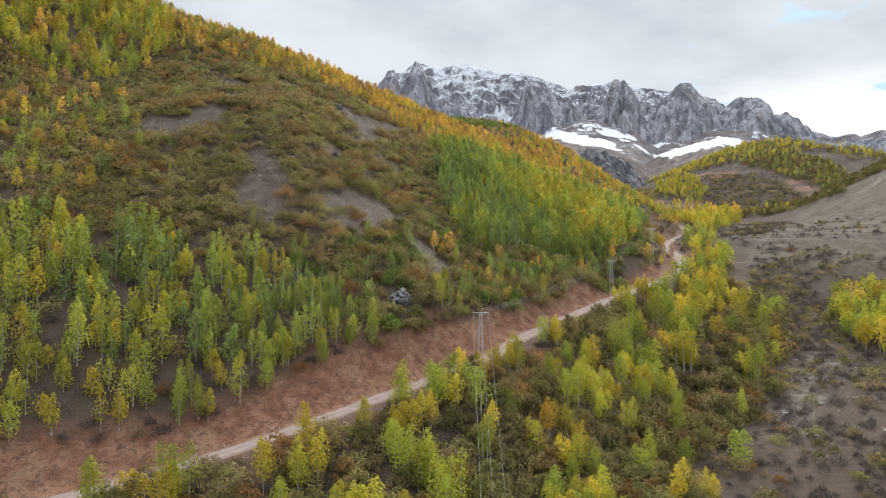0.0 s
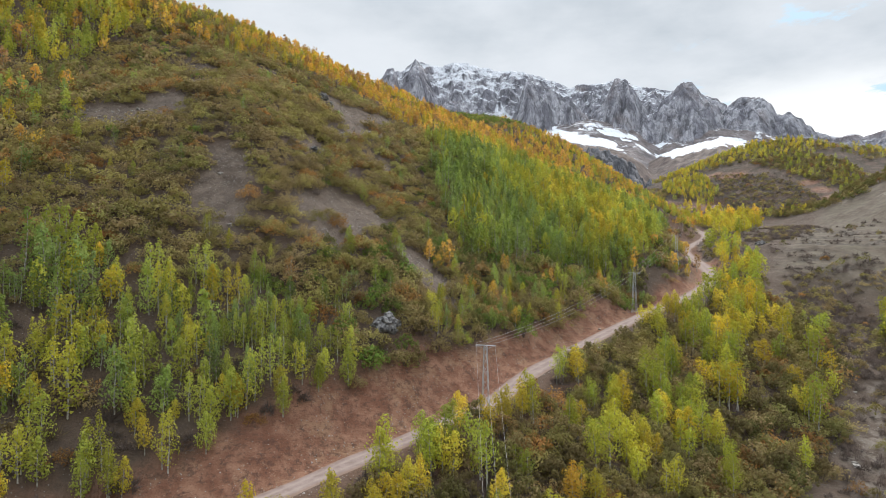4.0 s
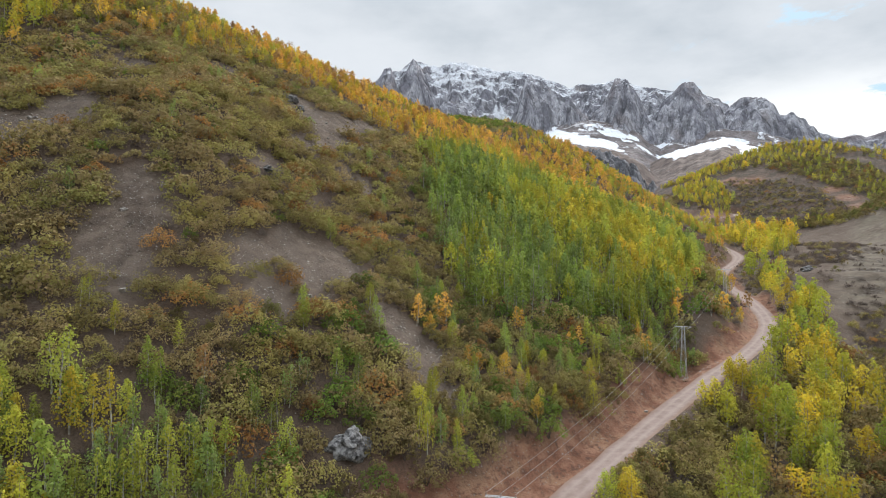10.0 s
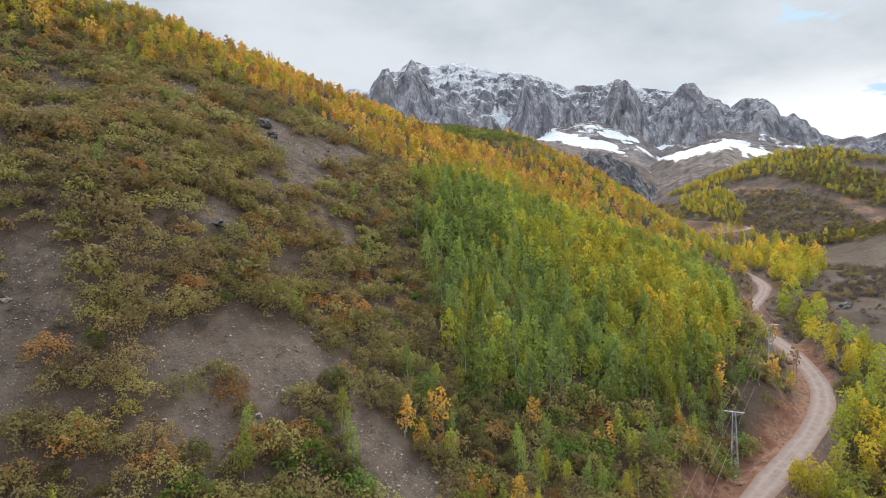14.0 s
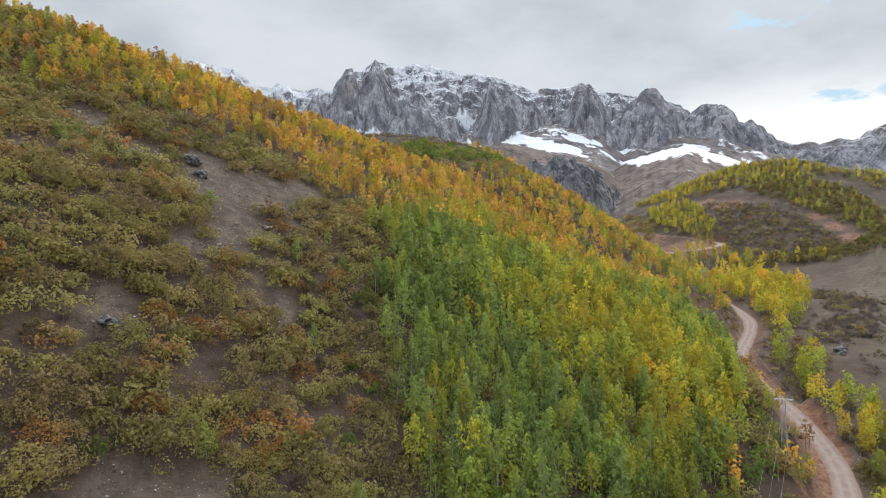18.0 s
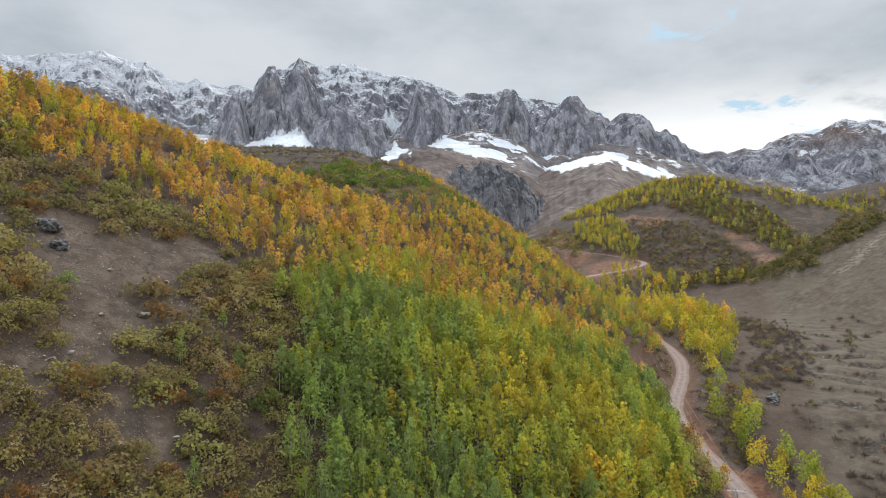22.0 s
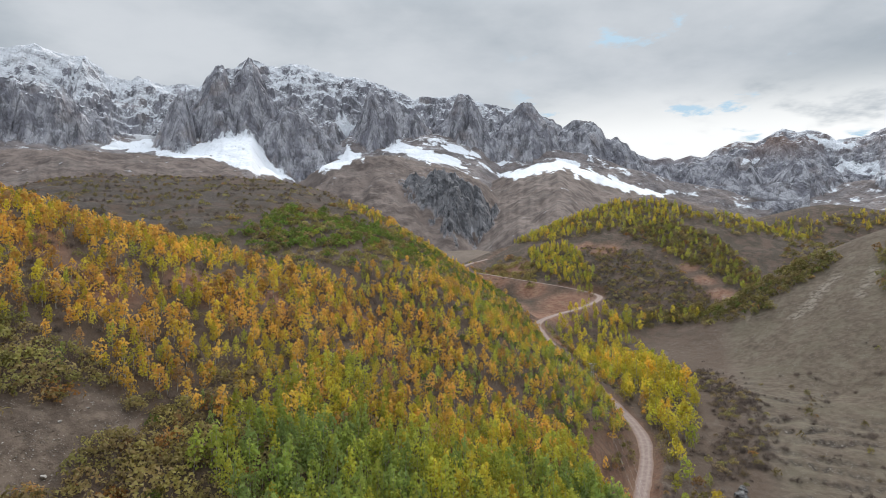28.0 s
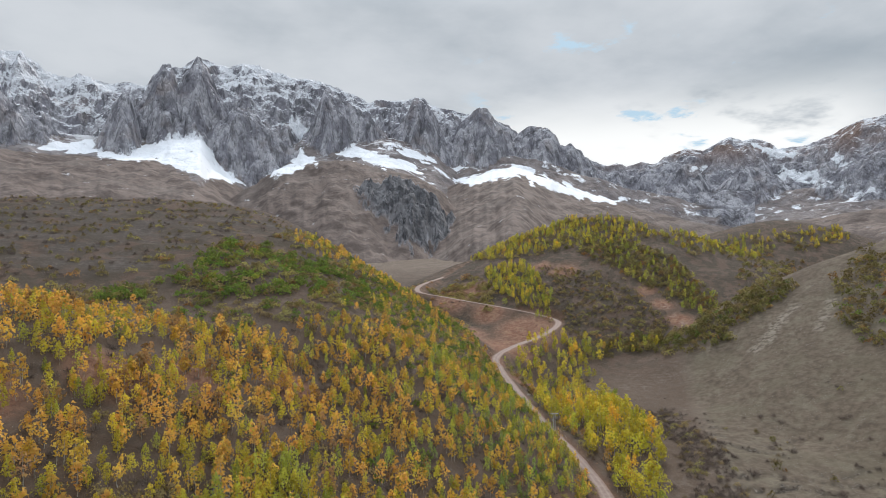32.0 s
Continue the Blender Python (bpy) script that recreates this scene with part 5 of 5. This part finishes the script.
# woods and scrub on the hills beyond the bend
scatter(SECOND_GREEN, 2.7, far_wood([("green_bush", 1.4), LOW, ("green_bush", 1.1), ("dark_oak", 0.5), LOW, ("oak_shrub", 1.2)], 0.75), 20)
scatter([(-150, 420), (-60, 405), (0, 440), (20, 480), (46, 490), (50, 560), (0, 600), (-150, 600)], 3.1, far_wood([("dark_oak", 0.32), ("bare_shrub", 1.5), ("oak_shrub", 0.7), ("dark_oak", 0.4), ("bare_shrub", 1.2)], 0.22), 23)
scatter([(-150, 430), (-45, 425), (-20, 392), (-60, 380), (-120, 400)], 3.0, far_wood([LOW, ("dark_oak", 0.35), ("oak_shrub", 1.0), ("bare_shrub", 1.4)], 0.3), 26)
scatter([(262, 819), (300, 860), (384, 800), (425, 740), (440, 697), (363, 686), (309, 716), (272, 741)], 4.0, far_wood([YEL, GRN, LIM, DRK, YEL, DRK], 0.75), 14)
scatter([(329, 696), (386, 694), (402, 642), (380, 567), (353, 530), (342, 540), (346, 574), (338, 630)], 3.6, far_wood([DRK, GRN, DRK, DRK, LIM], 0.9), 15)
scatter([(424, 690), (520, 760), (620, 755), (600, 712), (485, 645), (424, 648)], 4.6, far_wood([YEL, GRN, LIM, DRK, DRK], 0.6), 16)
scatter([(620, 745), (690, 735), (760, 760), (700, 700), (648, 688), (605, 688)], 4.6, far_wood([YEL, GRN, DRK, DRK], 0.6), 19)
scatter([(250, 736), (284, 712), (268, 627), (246, 588), (231, 637), (238, 690)], 3.6, far_wood([YEL, LIM, YEL, LIM, DRK], 0.8), 17)
scatter([(190, 720), (240, 745), (238, 684), (214, 625), (196, 660)], 3.4, far_wood([DRK, GRN, GRN, LOW], 0.65), 18)
scatter([(259, 630), (290, 690), (320, 640), (326, 585), (318, 536), (293, 528), (255, 545), (238, 580)], 2.7, far_wood([LOW, ("oak_shrub", 1.1), ("bare_shrub", 1.7), ("dark_oak", 0.45), ("bare_shrub", 1.5)], 0.75), 21)
scatter([(225, 548), (255, 540), (300, 528), (280, 515), (236, 522)], 3.4, far_wood([YEL, DRK, LIM, DRK, LOW], 0.6), 27)
scatter([(330, 660), (350, 640), (352, 590), (340, 560), (322, 600)], 4.4, far_wood(SCRUB, 0.3), 25)
scatter([(150, 560), (190, 600), (200, 690), (200, 800), (120, 740), (110, 620)], 4.2, far_wood(SCRUB, 0.5), 22)
scatter([(400, 560), (520, 560), (640, 640), (560, 690), (470, 640)], 4.4, far_wood([DRK, GRN, LOW, ("bare_shrub", 1.6)], 0.5), 24)


def place(x, y, z, size, turn):
    return pose(x, y, z, 0, 0, turn) @ Matrix.Diagonal((size, size, size * 1.02, 1))


def plant_all(single=225):
    """The plants that the camera passes nearest are things of their own; the rest of each kind is one mass."""
    for name, (models, leaf, bark, label, category) in KINDS.items():
        spots = sorted(PLACED[name], key=lambda s: math.hypot(s[0] - 3, max(0, 40 - s[1], s[1] - 150)))
        crowns = [[thinned(name, m[1], level) for level in range(5)] for m in models]
        trunks = [mesh_of(name + "_trunk", *m[0], [BARK[bark]]) for m in models]
        made = {}
        for x, y, z, size, turn, pick in spots[:single]:
            k = (pick % len(models), detail_at(x, y))
            if k not in made:
                root = tagged(new(name), label, category, name.replace("_", " ") + "s on the slope")
                new("trunk", trunks[k[0]]).parent = root
                new("crown", mesh_of(name + "_crown", *crowns[k[0]][k[1]], [LEAF[leaf]])).parent = root
                root.matrix_basis = place(x, y, z, size, turn)
                made[k] = root
            else:
                got = copy_thing(made[k], pose(x, y, z, 0, 0, turn))
                got.scale = (size, size, size * 1.02)
        rest = spots[single:]
        if not rest:
            continue
        vs, tri, quad, tint, n = [], [], [], [], 0
        for x, y, z, size, turn, pick in rest:
            k = pick % len(models)
            wood, crown = models[k][2], crowns[k][detail_at(x, y)]
            c, s = math.cos(radians(turn)) * size, math.sin(radians(turn)) * size
            for (v, sides), store in ((wood, quad), (crown, tri)):
                vs.append(np.stack([v[:, 0] * c - v[:, 1] * s + x, v[:, 0] * s + v[:, 1] * c + y, v[:, 2] * size + z], 1))
                store.append(sides + n)
                tint.append(np.full(len(v), (pick * 0.618 + x * 7.77) % 1.0))
                n += len(v)
        tri, quad = np.vstack(tri), np.vstack(quad)
        slots = np.r_[np.zeros(len(tri), int), np.ones(len(quad), int)]
        me = mesh_of(name + "_mass", np.vstack(vs), [tri, quad], [LEAF[leaf], BARK[bark]], slots)
        add_layer(me, "tint", np.concatenate(tint))
        tagged(new(name + "_stand", me), "dense stand, each a " + label, category, kind="stuff")


# ---- power line ----
def part(name, verts, faces, material, parent, label=""):
    ob = new(name, mesh_of(name, verts, faces, [material]))
    ob.parent = parent
    return tagged(ob, label)


def bar(a, b, r):
    return tube([a, b], [r, r], 4)


def build_pylon(x, y, z, turn, high=11.5):
    root = tagged(new("pylon"), "grey galvanised lattice power pylon with a flat crossarm", "pylon", "power line pylons")
    low, top = 0.62, 0.24
    corners = [(-1, -1), (1, -1), (1, 1), (-1, 1)]

    def at(k, h):
        w = low + (top - low) * h / high
        return np.array([corners[k][0] * w, corners[k][1] * w, h])
    for k in range(4):
        part("leg", *tube([at(k, -0.4), at(k, high)], [0.06, 0.045], 4), STEEL, root)
    for k in range(4):
        hs = np.linspace(0.3, high, 11)
        for i in range(10):
            part("brace", *bar(at(k if i % 2 else (k + 1) % 4, hs[i]), at((k + 1) % 4 if i % 2 else k, hs[i + 1]), 0.03), STEEL, root)
        for h in hs[2::4]:
            part("brace", *bar(at(k, h), at((k + 1) % 4, h), 0.025), STEEL, root)
    arm = [bar((-1.7, s, high), (1.7, s, high), 0.055) for s in (-0.2, 0.2)]
    arm += [bar((-1.7, 0, high), (0, 0, high - 0.7), 0.03), bar((1.7, 0, high), (0, 0, high - 0.7), 0.03)]
    arm += [bar((q, -0.2, high), (q + 0.34, 0.2, high), 0.025) for q in np.arange(-1.7, 1.6, 0.34)]
    part("crossarm", *join(arm), STEEL, root, "flat lattice crossarm")
    for q in (-1.6, 0, 1.6):
        part("insulator", *tube([(q, 0, high), (q, 0, high + 0.12), (q, 0, high + 0.14), (q, 0, high + 0.24), (q, 0, high + 0.26), (q, 0, high + 0.36)], [0.05, 0.05, 0.1, 0.1, 0.06, 0.06], 6), GLASS, root, "brown glazed insulator")
    base = [(-0.9, -0.9), (0.9, -0.9), (0.9, 0.9), (-0.9, 0.9)]
    v = np.array([(*p, h) for h in (-0.6, 0.18) for p in base])
    part("footing", v, np.array([(0, 1, 5, 4), (1, 2, 6, 5), (2, 3, 7, 6), (3, 0, 4, 7), (4, 5, 6, 7)]), STONE, root, "concrete footing")
    root.matrix_basis = pose(x, y, z, 0, 0, turn)
    return root


PYLONS = [(4, 8), (8, 133), (54.5, 201.5), (79, 235), (143, 398)]
heads = []
for i, (px, py) in enumerate(PYLONS):
    a, b = PYLONS[max(0, i - 1)], PYLONS[min(len(PYLONS) - 1, i + 1)]
    turn = math.degrees(math.atan2(b[1] - a[1], b[0] - a[0])) - 90
    pz = float(ground_height(np.array([px]), np.array([py]))[0])
    build_pylon(px, py, pz, turn)
    m = pose(px, py, pz, 0, 0, turn)
    heads.append([m @ Vector((q, 0, 11.86)) for q in (-1.6, 0, 1.6)])
for a, b in zip(heads[:-1], heads[1:]):
    for p, q in zip(a, b):
        t = np.linspace(0, 1, 17)[:, None]
        line = np.array(p) * (1 - t) + np.array(q) * t
        line[:, 2] -= (0.022 * (q - p).length * 4 * t * (1 - t)).ravel()
        v, f = tube(line, np.full(17, 0.015), 4)
        tagged(new("power_cable", mesh_of("power_cable", v, f, [WIRE])), "thin sagging power cable strung between pylons", "cable", "power cables")


# ---- stones ----
def stone_mesh(name, seed, material, rough=0.25, cuts=2):
    bm = bmesh.new()
    bmesh.ops.create_icosphere(bm, subdivisions=cuts, radius=1)
    for v in bm.verts:
        n = noise.fractal(v.co * 1.1 + Vector((seed * 7.3, 0, 0)), 1.0, 2.0, 6)
        v.co *= 1 + rough * 2 * n
        v.co.z *= 0.7
    me = bpy.data.meshes.new(name)
    bm.to_mesh(me)
    bm.free()
    me.materials.append(material)
    return me


def ground_at(x, y):
    return float(ground_height(np.array([float(x)]), np.array([float(y)]))[0])


def outcrop(x, y, size, seed):
    ob = tagged(new("rock_outcrop", stone_mesh("rock_outcrop", seed, DARK_STONE, 0.24, 4)), "dark weathered rock outcrop among the shrubs", "rock")
    ob.matrix_basis = pose(x, y, ground_at(x, y) + 0.25 * size, 0, 0, seed * 40) @ Matrix.Diagonal((size, size * 0.8, size * 1.1, 1))


outcrop(-9.5, 142.8, 2.5, 1)
outcrop(12.5, 294, 2.2, 2)
for i, (x, y, s) in enumerate(((-33, 190, 1.2), (-47, 229, 1.6), (-41, 243, 1.8), (-38, 240, 1.3), (143, 306, 1.8), (146, 309, 1.3), (141, 303, 1.0))):
    outcrop(x, y, s, 3 + i)
PEBBLES = [stone_mesh("boulder", 20 + i, STONE, 0.3) for i in range(4)]
RED_PEBBLES = [stone_mesh("boulder", 30 + i, RED_STONE, 0.3) for i in range(3)]
rng = np.random.RandomState(77)
count = 0
while count < 170:
    k = rng.randint(3)
    if k == 0:
        i = rng.randint(20, 420)
        px, py = ROAD_LINE[i % len(ROAD_LINE), :2] + rng.normal(0, 4.5, 2)
    elif k == 1:
        cx, cy, r = BARE[rng.randint(len(BARE))]
        px, py = cx + rng.normal(0, r * 0.6), cy + rng.normal(0, r * 0.6)
    else:
        px, py = rng.uniform(78, 125), rng.uniform(135, 200)
    if road_near(np.array([px]), np.array([py]))[0][0] < 3.2:
        continue
    s = rng.uniform(0.15, 0.5) if rng.uniform() < 0.85 else rng.uniform(0.5, 0.9)
    me = (RED_PEBBLES if k == 0 and rng.uniform() < 0.5 else PEBBLES)[rng.randint(3)]
    ob = tagged(new("boulder", me), "loose pale boulder lying on the bare ground", "rock", "loose boulders")
    ob.matrix_basis = pose(px, py, ground_at(px, py) + 0.2 * s, 0, 0, rng.uniform(0, 360)) @ Matrix.Diagonal((s, s * rng.uniform(0.6, 1), s * rng.uniform(0.6, 1), 1))
    count += 1


def dry_tufts(count):
    """Short dry grass and twigs over the open ground."""
    rng = np.random.RandomState(5)
    x, y = rng.uniform(-110, 60, count * 3), rng.uniform(120, 300, count * 3)
    keep = (patches(x, y, BARE) > 0.1) | (rng.uniform(size=len(x)) < 0.12)
    x, y = np.r_[x[keep][:count], rng.uniform(80, 300, count // 2)], np.r_[y[keep][:count], rng.uniform(130, 440, count // 2)]
    keep = road_near(x, y)[0] > 3.5
    x, y = x[keep], y[keep]
    z = ground_height(x, y)
    n = len(x)
    a, h, w = rng.uniform(0, 6.283, n), rng.uniform(0.06, 0.16, n), rng.uniform(0.05, 0.16, n)
    lean = rng.normal(0, 0.32, (n, 2))
    v = np.empty((n, 3, 3))
    v[:, 0] = np.stack([x + np.cos(a) * w, y + np.sin(a) * w, z + 0.02], 1)
    v[:, 1] = np.stack([x - np.cos(a) * w, y - np.sin(a) * w, z + 0.02], 1)
    v[:, 2] = np.stack([x + lean[:, 0], y + lean[:, 1], z + h], 1)
    me = mesh_of("dry_grass", v.reshape(-1, 3), np.arange(3 * n).reshape(-1, 3), [STRAW])
    tagged(new("dry_grass", me), "sparse dry grass tufts on open ground", "grass", kind="stuff")


dry_tufts(40000)


def loose_stones(count):
    """Small stones on the bank, the road's edges and the bare scree."""
    rng = np.random.RandomState(9)
    i = rng.randint(15, 180, count)
    bank = ROAD_LINE[i, :2] + rng.normal(0, 1, (count, 2)) * [6.5, 5.0]
    spot = np.array(BARE)[rng.randint(len(BARE), size=count)]
    scree = spot[:, :2] + rng.normal(0, 0.6, (count, 2)) * spot[:, 2:]
    wash = np.stack([rng.uniform(76, 130, count // 2), rng.uniform(130, 215, count // 2)], 1)
    p = np.vstack([bank, scree, wash])
    p = p[road_near(p[:, 0], p[:, 1])[0] > 2.6]
    n = len(p)
    z = ground_height(p[:, 0], p[:, 1])
    size = rng.uniform(0.05, 0.13, n) * (1 + (rng.uniform(size=n) > 0.93))
    corner = np.array([(1, 0, 0), (-0.3, 1, 0), (-0.8, -0.7, 0), (0.1, 0.1, 0.9)])
    turn = rng.uniform(0, 6.283, n)
    c, s = np.cos(turn)[:, None] * size[:, None], np.sin(turn)[:, None] * size[:, None]
    v = np.stack([corner[None, :, 0] * c - corner[None, :, 1] * s + p[:, :1], corner[None, :, 0] * s + corner[None, :, 1] * c + p[:, 1:],
                  corner[None, :, 2] * size[:, None] + z[:, None] - 0.02], 2)
    f = (np.arange(n)[:, None, None] * 4 + np.array([(0, 1, 3), (1, 2, 3), (2, 0, 3)])[None]).reshape(-1, 3)
    me = mesh_of("loose_stones", v.reshape(-1, 3), f, [STONE])
    tagged(new("loose_stones", me), "small pale stones strewn over bare soil", "stones", kind="stuff")


loose_stones(6000)


# ---- build ----
build_ground()
build_road()
build_range("mountain_range", np.r_[np.arange(-62, -27, 0.5), np.arange(-27, 37, 0.125), np.arange(37, 46, 0.6)], np.r_[np.linspace(1180, 2200, 75), np.linspace(2212, 2440, 18), np.linspace(2445, 3080, 130), np.linspace(3100, 3900, 16)],
            [(CREST, 2960), (DOME, 2900)], TOWERS, WALL_FOOT, SWELLS, CRAG, SNOW, (1.25, 1.9, 0.9, 2540), 0.0, "grey limestone mountain wall dusted with fresh snow", 1)
build_range("far_mountains", np.r_[np.arange(24, 57, 0.16), np.arange(57, 86, 0.8)], np.r_[np.linspace(2400, 3200, 40), np.linspace(3210, 3960, 100), np.linspace(3990, 4600, 14)],
            [(FAR_CREST, 3900)], FAR_TOWERS, [(24, 4.2), (34, 4.6), (40, 4.4), (48, 5.0), (56, 5.5), (85, 6)], [(2900, 0.3, [(24, 2), (38, 2.6), (44, 3.2), (56, 4.6), (85, 5)])], None, FAR_SNOW,
            (0.85, 1.3, 0.8, 3300), 0.9, "distant reddish mountains with patches of snow", 41)
plant_all()
